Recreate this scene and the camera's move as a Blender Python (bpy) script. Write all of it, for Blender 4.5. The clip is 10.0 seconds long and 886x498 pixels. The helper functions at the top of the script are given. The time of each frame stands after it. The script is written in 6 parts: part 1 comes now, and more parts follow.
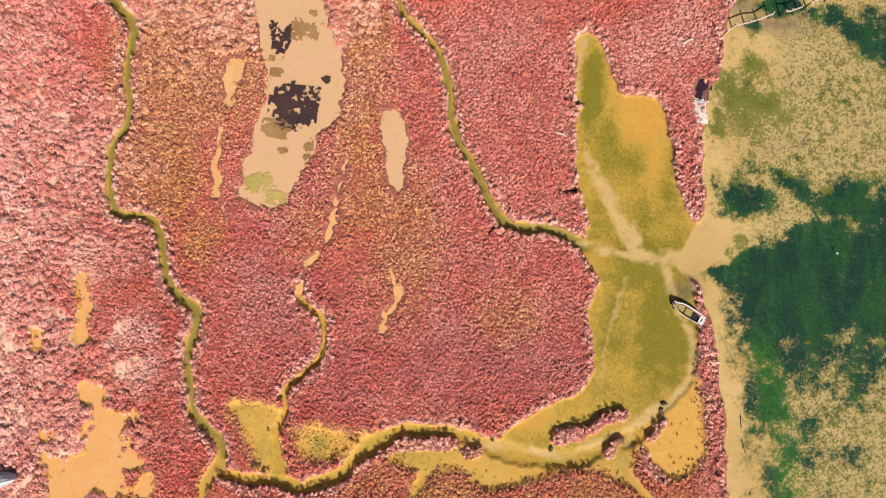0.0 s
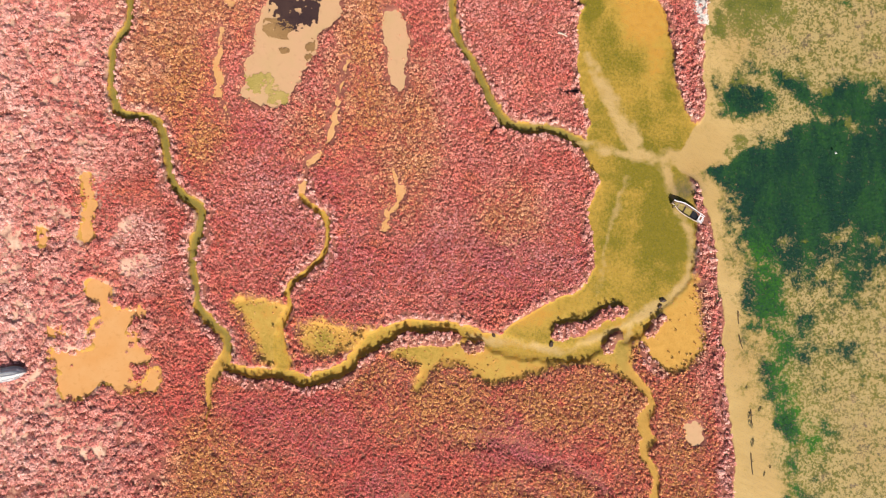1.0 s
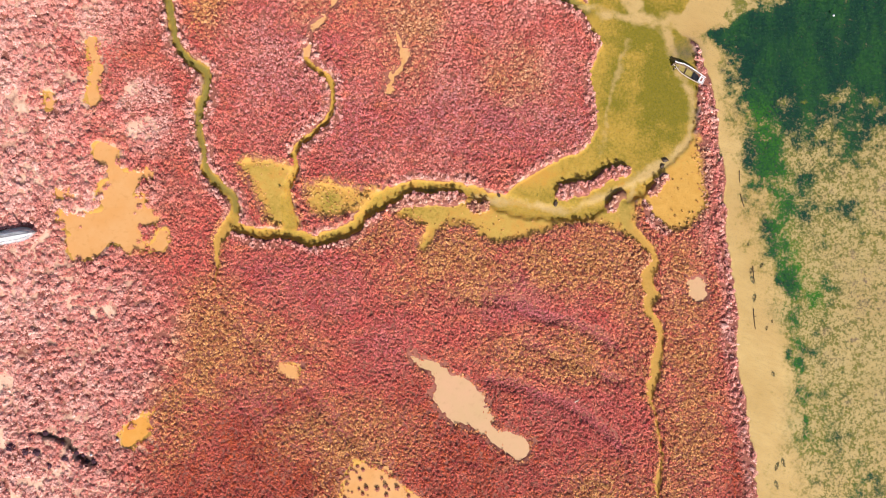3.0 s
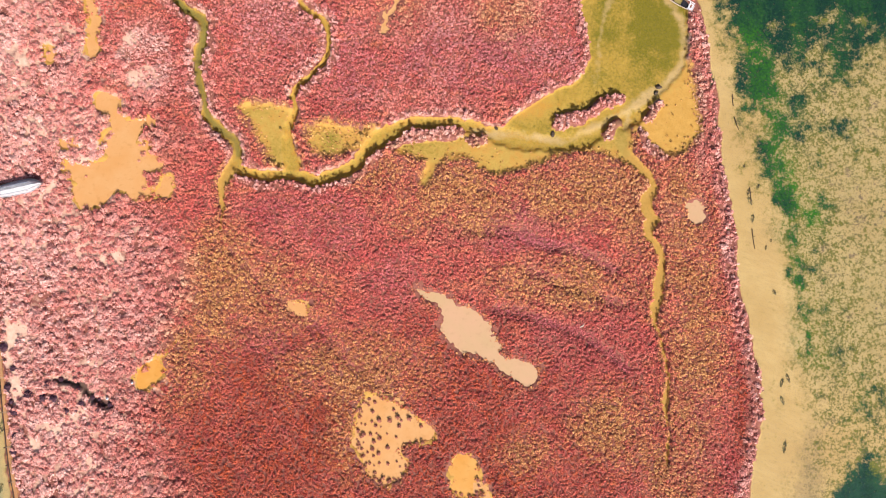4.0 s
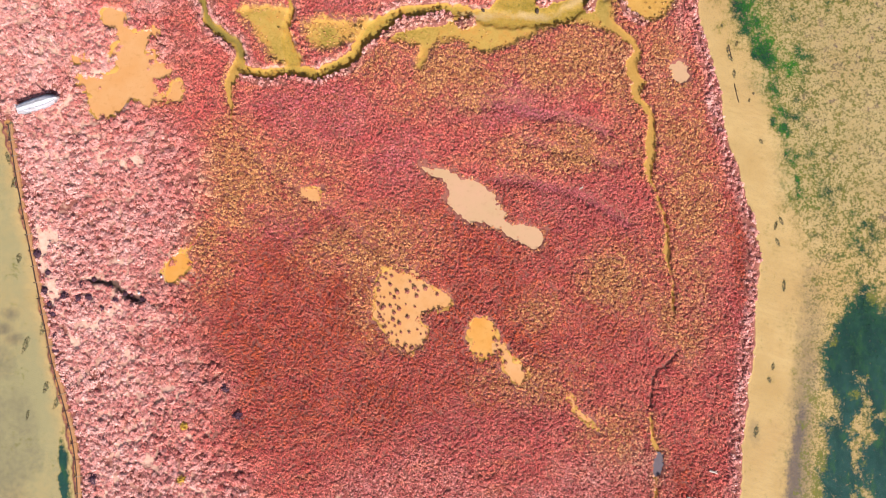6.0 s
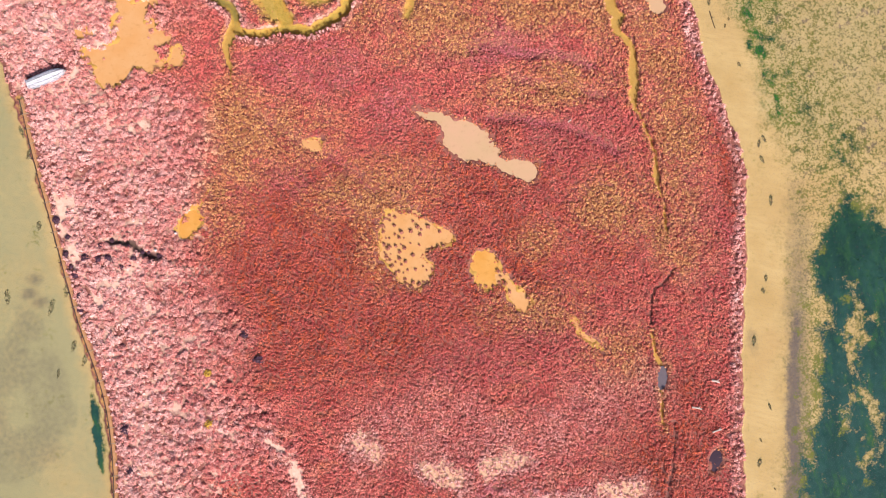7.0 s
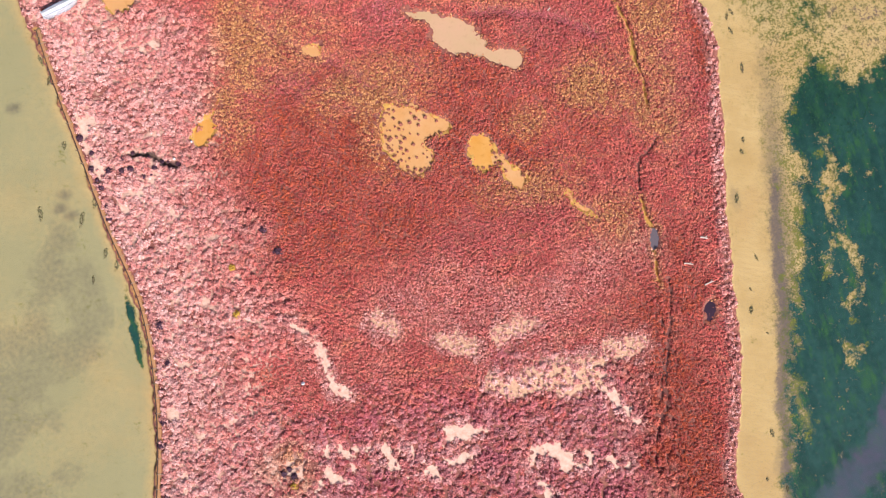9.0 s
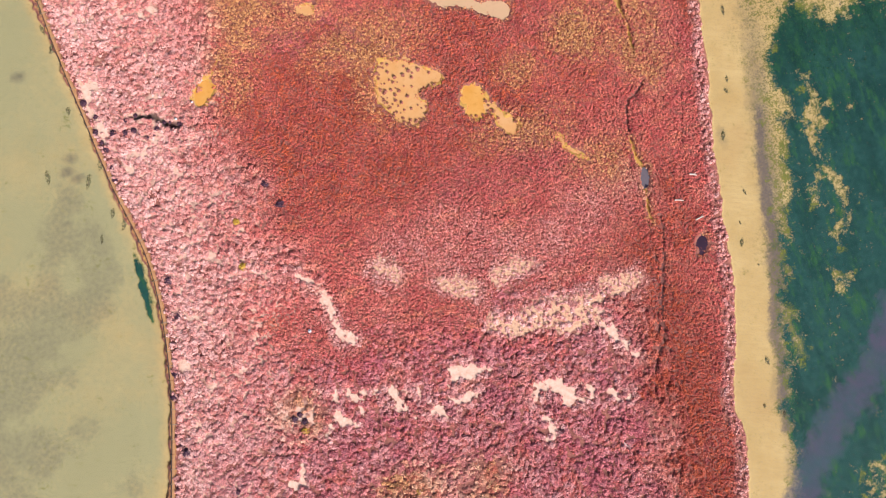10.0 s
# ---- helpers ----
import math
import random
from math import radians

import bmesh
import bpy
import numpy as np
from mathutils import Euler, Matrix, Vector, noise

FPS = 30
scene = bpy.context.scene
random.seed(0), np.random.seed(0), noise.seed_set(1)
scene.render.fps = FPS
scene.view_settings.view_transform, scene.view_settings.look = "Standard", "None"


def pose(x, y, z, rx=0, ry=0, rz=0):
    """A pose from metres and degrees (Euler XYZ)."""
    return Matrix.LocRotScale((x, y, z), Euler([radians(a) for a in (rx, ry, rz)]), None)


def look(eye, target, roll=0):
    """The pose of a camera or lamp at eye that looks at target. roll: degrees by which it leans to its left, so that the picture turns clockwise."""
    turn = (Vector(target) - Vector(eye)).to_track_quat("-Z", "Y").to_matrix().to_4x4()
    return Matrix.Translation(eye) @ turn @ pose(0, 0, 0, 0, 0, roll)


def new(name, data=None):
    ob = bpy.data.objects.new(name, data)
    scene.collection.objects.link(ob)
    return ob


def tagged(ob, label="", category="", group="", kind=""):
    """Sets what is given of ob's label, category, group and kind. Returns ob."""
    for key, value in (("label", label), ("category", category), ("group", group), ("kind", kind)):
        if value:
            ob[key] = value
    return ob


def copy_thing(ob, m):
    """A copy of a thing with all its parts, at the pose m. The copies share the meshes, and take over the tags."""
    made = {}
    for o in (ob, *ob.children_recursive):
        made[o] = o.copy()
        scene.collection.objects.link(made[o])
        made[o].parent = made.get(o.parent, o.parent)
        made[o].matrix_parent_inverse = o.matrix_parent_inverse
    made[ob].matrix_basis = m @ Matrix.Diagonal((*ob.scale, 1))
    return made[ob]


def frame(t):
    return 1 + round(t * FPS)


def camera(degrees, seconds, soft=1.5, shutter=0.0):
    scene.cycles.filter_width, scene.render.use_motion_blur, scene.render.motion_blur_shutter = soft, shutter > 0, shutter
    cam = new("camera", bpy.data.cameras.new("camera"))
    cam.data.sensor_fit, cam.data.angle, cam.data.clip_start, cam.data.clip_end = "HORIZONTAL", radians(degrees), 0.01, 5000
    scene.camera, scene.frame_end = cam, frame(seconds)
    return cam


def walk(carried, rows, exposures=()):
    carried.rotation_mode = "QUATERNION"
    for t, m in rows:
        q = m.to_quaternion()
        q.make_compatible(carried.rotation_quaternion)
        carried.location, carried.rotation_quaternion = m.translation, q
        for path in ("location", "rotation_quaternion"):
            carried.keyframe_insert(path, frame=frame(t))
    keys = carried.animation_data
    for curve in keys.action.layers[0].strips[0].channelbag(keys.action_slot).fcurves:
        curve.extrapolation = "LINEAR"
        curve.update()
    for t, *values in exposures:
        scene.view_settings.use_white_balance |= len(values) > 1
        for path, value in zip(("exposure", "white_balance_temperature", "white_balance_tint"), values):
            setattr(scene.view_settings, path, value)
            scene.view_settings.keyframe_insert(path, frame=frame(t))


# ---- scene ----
cam = camera(61.2, 10.0, soft=1.1)
PATH = [
    (0, (-17.523, -11.389, 83.524), (-17.479, -11.163, 81.537), 15.4),
    (0.5, (-17.481, -15.611, 83.449), (-17.433, -15.392, 81.462), 16.8),
    (1, (-17.436, -19.713, 83.456), (-17.379, -19.559, 81.462), 24.5),
    (1.5, (-17.456, -23.583, 83.36), (-17.393, -23.45, 81.366), 29.3),
    (2, (-17.498, -27.528, 83.218), (-17.431, -27.392, 81.224), 30.3),
    (2.4, (-17.726, -30.688, 83.035), (-17.654, -30.548, 81.041), 30.9),
    (2.5, (-17.739, -31.389, 83.039), (-17.665, -31.245, 81.046), 31.1),
    (4, (-17.73, -42.103, 83.924), (-17.656, -41.968, 81.93), 29.6),
    (4.5, (-17.663, -45.909, 84.487), (-17.593, -45.766, 82.494), 25.6),
    (5, (-17.793, -49.453, 85.172), (-17.725, -49.313, 83.178), 24.6),
    (5.5, (-18.164, -53.014, 85.979), (-18.097, -52.877, 83.985), 23.7),
    (7, (-19.189, -64.294, 90.783), (-19.134, -64.161, 88.789), 14.0),
    (7.5, (-19.661, -67.916, 92.155), (-19.61, -67.782, 90.16), 11.3),
    (8, (-20.294, -71.626, 93.598), (-20.246, -71.495, 91.603), 9.2),
    (8.5, (-21.313, -75.314, 94.982), (-21.261, -75.181, 92.987), 8.8),
    (9, (-22.363, -79.189, 96.375), (-22.309, -79.053, 94.38), 8.5),
    (9.5, (-23.251, -83.134, 97.526), (-23.196, -82.986, 95.532), 6.3),
    (10, (-24.389, -86.867, 98.614), (-24.327, -86.719, 96.621), 7.2),
]
EXPO = 0.40
walk(cam, [(t, look(e, g, r)) for t, e, g, r in PATH], [(0, EXPO - 0.12, 7000, 13), (2.5, EXPO - 0.04, 6620, 13), (5.5, EXPO, 6380, 17), (8.0, EXPO, 6120, 19), (10, EXPO - 0.04, 6000, 15)])

# ---- daylight ----
SUN_FROM = Vector((0.33, -0.94, 0.80)).normalized()
world = bpy.data.worlds.new("sky")
scene.world = world
world.use_nodes = True
sky = world.node_tree.nodes.new("ShaderNodeTexSky")
sky.sky_type = "NISHITA"
sky.sun_disc = False
sky.sun_elevation = math.asin(SUN_FROM.z)
sky.sun_rotation = math.atan2(SUN_FROM.x, SUN_FROM.y)
background = world.node_tree.nodes["Background"]
background.inputs["Strength"].default_value = 0.072
world.node_tree.links.new(sky.outputs[0], background.inputs["Color"])
lamp = bpy.data.lights.new("sun", "SUN")
lamp.energy, lamp.angle, lamp.color = 5.0, radians(0.5), (1.0, 0.94, 0.84)
sun = new("sun", lamp)
sun.matrix_world = look(SUN_FROM * 200, (0, 0, 0))

# ---- the plan of the marsh, in metres: outlines, and creeks as centre lines with half widths ----
SHORE_EAST = [(16.2, 34.6), (16.1, 30.4), (15.0, 26.1), (15.0, 21.6), (13.3, 19.1), (13.3, 15.7), (13.0, 13.6), (13.4, 7.7), (13.4, 4.7), (12.8, 3.6), (10.6, -1.6), (12.5, -3.4), (13.6, -4.1), (14.4, -7.1), (15.3, -9.6), (15.8, -14.5), (16.5, -18.2), (17.0, -21.8), (16.8, -24.2), (17.6, -28.2), (18.4, -31.5), (18.7, -37.4), (19.4, -42.0), (20.2, -45.8), (21.2, -51.0), (21.4, -53.5), (20.9, -56.7), (20.3, -60.5), (19.3, -66.0), (18.1, -71.3), (17.2, -75.8), (16.0, -82.6), (14.9, -89.4), (14.3, -93.9), (13.2, -98.2), (12.0, -102.5), (10.0, -108.0), (9.6, -110.9), (9.9, -113.2), (7.9, -121.0), (6.2, -126.3)]
SHORE_WEST = [(-72.4, 6.2), (-69.5, -11.1), (-66.0, -30.6), (-64.6, -37.9), (-62.9, -48.2), (-62.3, -53.0), (-61.3, -60.0), (-59.8, -68.1), (-59.2, -72.9), (-59.2, -78.3), (-59.8, -84.2), (-61.1, -91.4), (-63.7, -101.2), (-65.1, -106.5)]
CREEK_WEST = [(-56.6, 27.8, 0.57), (-55.7, 23.8, 0.57), (-53.6, 22.0, 0.57), (-53.0, 20.0, 0.57), (-53.2, 16.6, 0.5), (-52.9, 14.0, 0.5), (-52.3, 11.4, 0.5), (-52.5, 9.2, 0.57), (-53.5, 7.5, 0.5), (-53.8, 5.7, 0.5), (-53.5, 2.8, 0.5), (-52.8, 0.1, 0.57), (-51.6, -0.9, 0.5), (-48.6, -0.9, 0.5), (-47.4, -2.6, 0.57), (-46.4, -5.6, 0.57), (-45.7, -8.0, 0.57), (-44.4, -9.5, 0.57), (-42.4, -10.6, 0.57), (-42.2, -12.7, 0.63), (-42.7, -15.2, 0.57), (-42.6, -17.7, 0.5), (-41.9, -19.5, 0.5), (-41.3, -21.9, 0.5), (-39.8, -23.4, 0.57), (-38.2, -24.5, 0.57), (-37.8, -26.1, 0.57)]
CREEK_MAIN = [(-37.8, -25.8, 0.57), (-37.6, -27.7, 0.63), (-34.6, -28.5, 0.63), (-31.6, -28.3, 0.76), (-28.5, -28.7, 0.82), (-25.6, -27.6, 0.82), (-23.6, -26.0, 0.88), (-21.7, -23.7, 1.07), (-19.3, -22.5, 0.94), (-13.8, -22.0, 0.88), (-11.2, -22.5, 0.88), (-9.0, -23.2, 1.02), (-3.7, -23.9, 1.15), (0.2, -23.7, 1.15), (3.2, -22.9, 0.89), (5.2, -21.7, 0.89), (8.2, -20.2, 1.02)]
CREEK_SOUTHWEST = [(-37.6, -26.1, 0.57), (-38.4, -27.6, 0.76), (-39.3, -29.0, 0.64), (-39.4, -30.7, 0.45), (-39.3, -32.6, 0.25), (-39.5, -34.5, 0.25)]
CREEK_MIDDLE = [(-31.2, -7.2, 0.19), (-31.1, -8.5, 0.38), (-29.9, -9.6, 0.38), (-28.3, -10.5, 0.44), (-28.0, -12.3, 0.44), (-28.1, -14.1, 0.44), (-28.9, -15.7, 0.44), (-30.9, -17.7, 0.44), (-31.6, -19.1, 0.44), (-31.7, -21.1, 0.44), (-32.2, -23.6, 0.57), (-31.7, -27.2, 0.88)]
CREEK_NORTH = [(-23.8, 30.9, 0.38), (-22.9, 26.8, 0.38), (-22.0, 24.8, 0.44), (-19.1, 22.3, 0.44), (-17.3, 19.8, 0.5), (-16.4, 16.5, 0.5), (-15.8, 13.2, 0.5), (-14.6, 10.3, 0.5), (-12.8, 7.8, 0.57), (-11.6, 5.6, 0.57), (-10.6, 3.6, 0.63), (-9.2, 1.9, 0.69), (-7.2, 1.2, 0.69), (-4.3, 1.5, 0.63), (-2.4, 1.0, 0.63), (0.3, -0.3, 0.76)]
CREEK_EAST = [(5.8, -21.5, 0.89), (6.0, -24.5, 0.76), (7.5, -26.3, 0.64), (9.0, -27.8, 0.64), (9.3, -29.2, 0.57), (8.6, -30.1, 0.64), (8.5, -31.5, 0.76), (9.2, -32.6, 0.83), (8.5, -34.1, 0.7), (9.7, -35.5, 0.57), (10.2, -37.4, 0.57), (9.9, -39.3, 0.7), (9.9, -41.2, 0.83), (9.2, -43.2, 0.57), (9.8, -45.1, 0.32), (10.5, -48.3, 0.38), (10.8, -50.2, 0.38), (10.5, -53.4, 0.38), (10.9, -55.9, 0.32), (11.0, -58.5, 0.32), (10.4, -61.3, 0.19)]
RUT_D = [(10.9, -64.7, 0.21), (9.5, -66.2, 0.21), (7.9, -67.0, 0.21), (6.9, -70.7, 0.21)]
CREEK_SOUTHEAST = [(6.7, -72.1, 0.21), (7.0, -75.0, 0.35), (7.5, -76.8, 0.63), (6.9, -79.1, 0.42), (6.4, -83.2, 0.28)]
POOL_NORTH = [(-0.0, -0.6), (0.6, 2.4), (-0.7, 6.2), (-1.3, 9.1), (-1.3, 14.8), (-0.9, 16.4), (-1.8, 17.2), (-1.8, 20.5), (-2.2, 23.7), (-0.5, 25.2), (1.3, 23.1), (2.6, 20.2), (4.1, 17.7), (6.2, 18.1), (8.3, 17.2), (9.5, 14.0), (10.2, 9.4), (11.2, 6.2), (12.4, 4.0), (14.0, 3.2), (14.8, -1.3), (9.7, -2.4), (4.6, -2.5)]
POOL_SOUTH = [(-0.1, 0.1), (0.9, -2.4), (2.3, -4.2), (1.1, -6.6), (1.4, -10.0), (2.1, -14.0), (0.8, -16.3), (-1.0, -17.3), (-4.0, -19.1), (-6.7, -21.1), (-7.8, -23.0), (-3.1, -23.9), (3.1, -22.8), (5.8, -21.4), (10.4, -18.3), (12.9, -15.4), (13.7, -12.2), (13.5, -7.2), (13.0, -4.2), (10.3, -0.4)]
FLAT_SOUTH = [(-19.8, -24.2), (-10.0, -22.9), (-0.6, -23.2), (4.9, -21.5), (6.8, -22.6), (6.7, -25.6), (4.8, -25.6), (2.6, -24.6), (-0.5, -25.0), (-4.8, -26.5), (-7.8, -27.7), (-9.7, -27.5), (-11.6, -26.2), (-13.5, -25.8), (-15.5, -27.2), (-16.4, -29.0), (-17.3, -28.5), (-16.5, -26.4), (-19.7, -25.4)]
FLAT_DELTA = [(-37.6, -20.8), (-34.9, -20.3), (-31.9, -21.2), (-32.1, -23.6), (-31.6, -25.4), (-30.6, -27.2), (-32.9, -27.5), (-34.4, -26.3), (-35.1, -24.4), (-36.2, -22.7)]
FLAT_GREEN = [(-30.0, -23.3), (-27.9, -22.5), (-22.0, -23.0), (-21.5, -24.1), (-23.2, -25.8), (-25.2, -25.2), (-27.6, -25.8), (-29.2, -25.2)]
FLAT_ORANGE = [(13.3, -14.2), (14.3, -16.5), (14.7, -20.8), (13.7, -23.9), (10.7, -25.0), (8.8, -23.8), (7.3, -21.9), (7.3, -20.1), (10.2, -17.7), (12.3, -15.5)]
BAR_LONG = [(-1.3, -21.7, 0.76), (0.5, -21.2, 0.69), (2.0, -20.5, 0.57), (3.8, -19.4, 0.57), (5.7, -18.7, 0.5)]
BAR_SMALL = [(4.2, -23.1, 0.5), (5.4, -21.5, 0.57)]
BAR_WEST = [(-20.7, -24.6, 0.38), (-18.0, -23.5, 0.63), (-13.1, -23.0, 0.63)]
BAR_DOT = [(-11.6, -24.0, 0.5), (-10.5, -23.9, 0.5)]
BAR_CREEK = [(-22.7, -26.3, 0.44), (-22.0, -26.0, 0.38)]
BAR_EAST = [(8.6, -20.9, 0.31), (10.1, -19.3, 0.44)]
BAR_SPIT = [(8.1, -22.2, 0.25), (8.8, -24.2, 0.38), (10.7, -25.3, 0.38)]
PAN_NORTH = [(-39.8, 29.4), (-32.0, 30.1), (-31.4, 26.0), (-30.1, 22.0), (-29.2, 19.4), (-28.4, 16.8), (-28.7, 14.1), (-29.3, 11.9), (-30.9, 9.9), (-31.1, 7.9), (-32.4, 5.5), (-32.7, 3.9), (-34.1, 1.8), (-35.2, 1.1), (-36.9, 1.5), (-38.9, 2.4), (-38.7, 4.7), (-38.9, 5.9), (-38.1, 7.6), (-38.0, 10.0), (-37.3, 12.7), (-37.4, 16.7), (-38.6, 21.3)]
PAN_OVAL = [(-23.6, 13.3), (-22.3, 13.3), (-21.3, 11.7), (-20.8, 9.4), (-20.7, 6.2), (-21.2, 4.2), (-22.3, 5.3), (-22.8, 8.0), (-23.6, 10.5)]
PAN_STRIP = [(-41.8, 17.9), (-40.2, 18.1), (-40.2, 15.7), (-40.9, 13.2), (-41.6, 12.8), (-41.9, 14.9)]
PAN_STREAK = [(-41.7, 9.9, 0.23), (-41.8, 8.2, 0.26), (-42.0, 5.8, 0.39), (-41.6, 3.3, 0.33), (-40.9, 1.1, 0.23), (-40.4, -0.3, 0.17)]
PAN_TRACK = [(-27.4, 7.2, 0.14), (-28.0, 3.6, 0.17), (-28.3, 0.4, 0.2), (-28.9, -2.3, 0.23), (-29.6, -3.7, 0.2), (-30.8, -5.1, 0.2), (-31.2, -7.2, 0.17)]
PAN_TAIL = [(-21.5, -4.2, 0.2), (-20.7, -6.0, 0.26), (-20.5, -7.9, 0.3), (-21.3, -9.6, 0.33), (-21.8, -11.2, 0.3)]
PAN_BEIGE = [(-17.4, -40.8), (-15.3, -41.4), (-13.3, -42.1), (-12.9, -43.2), (-11.2, -43.3), (-9.9, -44.3), (-8.3, -46.5), (-7.9, -48.1), (-5.8, -48.6), (-4.1, -49.7), (-3.8, -50.7), (-4.8, -51.7), (-7.4, -50.5), (-9.3, -49.0), (-12.5, -47.3), (-14.4, -45.7), (-14.7, -43.6), (-16.1, -42.3)]
PAN_TUFTED = [(-23.6, -53.8), (-22.4, -52.8), (-20.0, -53.6), (-18.1, -54.8), (-15.6, -56.5), (-15.3, -57.5), (-16.4, -57.9), (-18.6, -58.1), (-19.0, -59.2), (-18.3, -60.5), (-19.1, -61.8), (-20.2, -62.4), (-21.3, -62.3), (-22.6, -60.8), (-23.4, -59.1), (-24.1, -58.0), (-23.8, -56.0)]
PAN_AMBER = [(-12.8, -59.3), (-11.4, -59.5), (-10.5, -60.3), (-10.0, -61.7), (-10.2, -63.1), (-11.2, -63.5), (-11.8, -63.9), (-12.6, -63.6), (-13.3, -62.2), (-13.2, -60.5)]
PAN_AMBER_SMALL = [(-9.9, -62.7, 0.23), (-9.3, -64.1, 0.34), (-8.7, -65.1, 0.74), (-8.1, -66.0, 0.85), (-8.0, -66.8, 0.51)]
PAN_EAST_CHAIN = [(-2.2, -68.8, 0.08), (-1.9, -70.3, 0.22), (-0.6, -71.9, 0.06), (0.6, -73.0, 0.11)]
PAN_ORANGE = [(-48.0, -50.9), (-47.2, -49.8), (-46.2, -49.4), (-45.2, -48.6), (-45.3, -49.7), (-45.5, -51.0), (-46.3, -52.0), (-47.2, -52.4), (-48.0, -51.8)]
ORANGE_TAIL = [(-45.2, -48.7, 0.28), (-44.5, -47.8, 0.17), (-43.7, -46.9, 0.09)]
GULLY = [(-56.5, -51.6, 0.28), (-55.8, -51.5, 0.4), (-55.1, -51.7, 0.26), (-54.1, -52.2, 0.4), (-53.5, -52.8, 0.28), (-52.4, -53.2, 0.4), (-51.8, -53.7, 0.45), (-50.7, -54.0, 0.45)]
CLEFTS = [[(-3.0, 16.8, 0.12), (-1.9, 16.6, 0.16), (-1.0, 16.5, 0.2)], [(-3.5, 5.6, 0.12), (-2.2, 5.9, 0.2), (-1.0, 6.3, 0.22)], [(-11.1, -0.8, 0.06), (-10.6, 0.2, 0.1), (-9.9, 1.3, 0.18)]]
SHORE_SALT = [(-62.1, -45.0, 0.23), (-61.7, -46.9, 0.45), (-61.5, -48.6, 0.4), (-61.0, -51.7, 0.4), (-60.6, -52.9, 0.17)]
SHORE_SALT_B = [(-59.2, -57.6, 0.17), (-58.6, -58.6, 0.34), (-58.3, -59.0, 0.14)]
PAN_SQUARE = [(13.3, -30.7), (14.9, -30.4), (15.3, -32.0), (14.5, -33.0), (13.3, -32.5)]
PAN_ROUND = [(-30.8, -42.8, 0.35), (-29.9, -43.1, 0.35)]
PAN_WEST = [(-53.8, -20.1), (-52.7, -19.6), (-51.3, -20.2), (-51.0, -21.7), (-49.5, -22.6), (-47.8, -22.1), (-47.5, -22.9), (-48.7, -23.7), (-49.0, -24.9), (-47.2, -24.9), (-47.8, -26.1), (-46.7, -27.0), (-46.4, -27.9), (-47.8, -28.2), (-48.5, -27.7), (-48.4, -28.7), (-47.8, -30.0), (-46.7, -30.5), (-46.1, -29.3), (-45.2, -28.9), (-45.0, -29.9), (-45.5, -31.1), (-46.9, -31.1), (-48.9, -31.3), (-50.6, -30.4), (-52.0, -30.7), (-52.3, -31.9), (-53.4, -32.4), (-54.9, -32.1), (-55.7, -30.9), (-55.4, -29.8), (-56.3, -29.2), (-57.0, -28.3), (-56.3, -27.4), (-54.9, -27.9), (-53.5, -27.3), (-52.4, -26.9), (-52.9, -25.7), (-52.7, -24.3), (-51.5, -23.7), (-52.1, -22.5), (-53.5, -21.6)]
PAN_WEST_SPOTS = [(-56.8, -25.2, 0.62), (-55.9, -25.3, 0.45)]
PAN_BAR = [(-54.5, -11.2, 0.57), (-54.3, -14.9, 0.57)]
PAN_BAR_SHORT = [(-55.2, -8.3, 0.5), (-54.8, -10.0, 0.44)]
PAN_DISC = [(-59.2, -14.7, 0.5), (-59.0, -15.4, 0.5)]
POND_DARK = [(11.95, -87.2), (12.6, -87.34), (12.74, -88.2), (12.24, -89.28), (11.45, -89.14), (11.52, -88.13)]
POND_GREY = [(7.21, -77.03), (7.75, -77.21), (7.45, -78.35), (7.09, -78.11)]
BARE_LONG = [(-18.7, -90.4), (-17.5, -89.8), (-14.5, -89.8), (-11.4, -89.9), (-8.2, -89.5), (-4.7, -89.8), (-2.9, -90.8), (-4.0, -92.7), (-4.8, -94.6), (-7.6, -94.3), (-11.0, -93.8), (-14.3, -92.9), (-17.3, -92.6), (-18.6, -91.7)]
BARE_TAIL = [(-3.9, -92.8, 0.44), (-3.4, -95.0, 0.63), (-1.9, -97.6, 0.44), (-0.6, -99.8, 0.2)]
BARE_MID = [(-25.2, -95.9), (-24.2, -94.6), (-22.5, -94.7), (-21.0, -95.6), (-19.4, -96.2), (-20.5, -96.7), (-23.1, -96.8), (-24.8, -96.8)]
BARE_MID_SOUTH = [(-25.5, -96.8, 0.24), (-25.3, -98.4, 0.24), (-24.6, -99.5, 0.44), (-22.9, -99.1, 0.44), (-21.7, -98.8, 0.24)]
BARE_MID_FOOT = [(-25.2, -98.9, 0.24), (-25.3, -100.7, 0.2)]
BARE_HOOK = [(-15.4, -101.7), (-14.3, -99.7), (-12.7, -99.4), (-10.5, -100.7), (-9.7, -102.5), (-8.0, -103.4), (-8.4, -103.9), (-9.9, -103.2), (-10.8, -103.7), (-11.8, -101.8), (-13.1, -101.0), (-14.0, -101.1), (-15.1, -102.1)]
BARE_HOOK_EAST = [(-8.6, -101.4, 0.24), (-7.6, -102.3, 0.34), (-7.8, -103.6, 0.29)]
BARE_HOOK_FAR = [(-5.0, -103.3, 0.2), (-4.8, -104.9, 0.29)]
BARE_HOOK_END = [(-3.2, -104.6, 0.24), (-3.2, -105.4, 0.15)]
BARE_DROP = [(-14.4, -104.6, 0.24), (-13.8, -106.1, 0.63), (-14.6, -107.5, 0.29)]
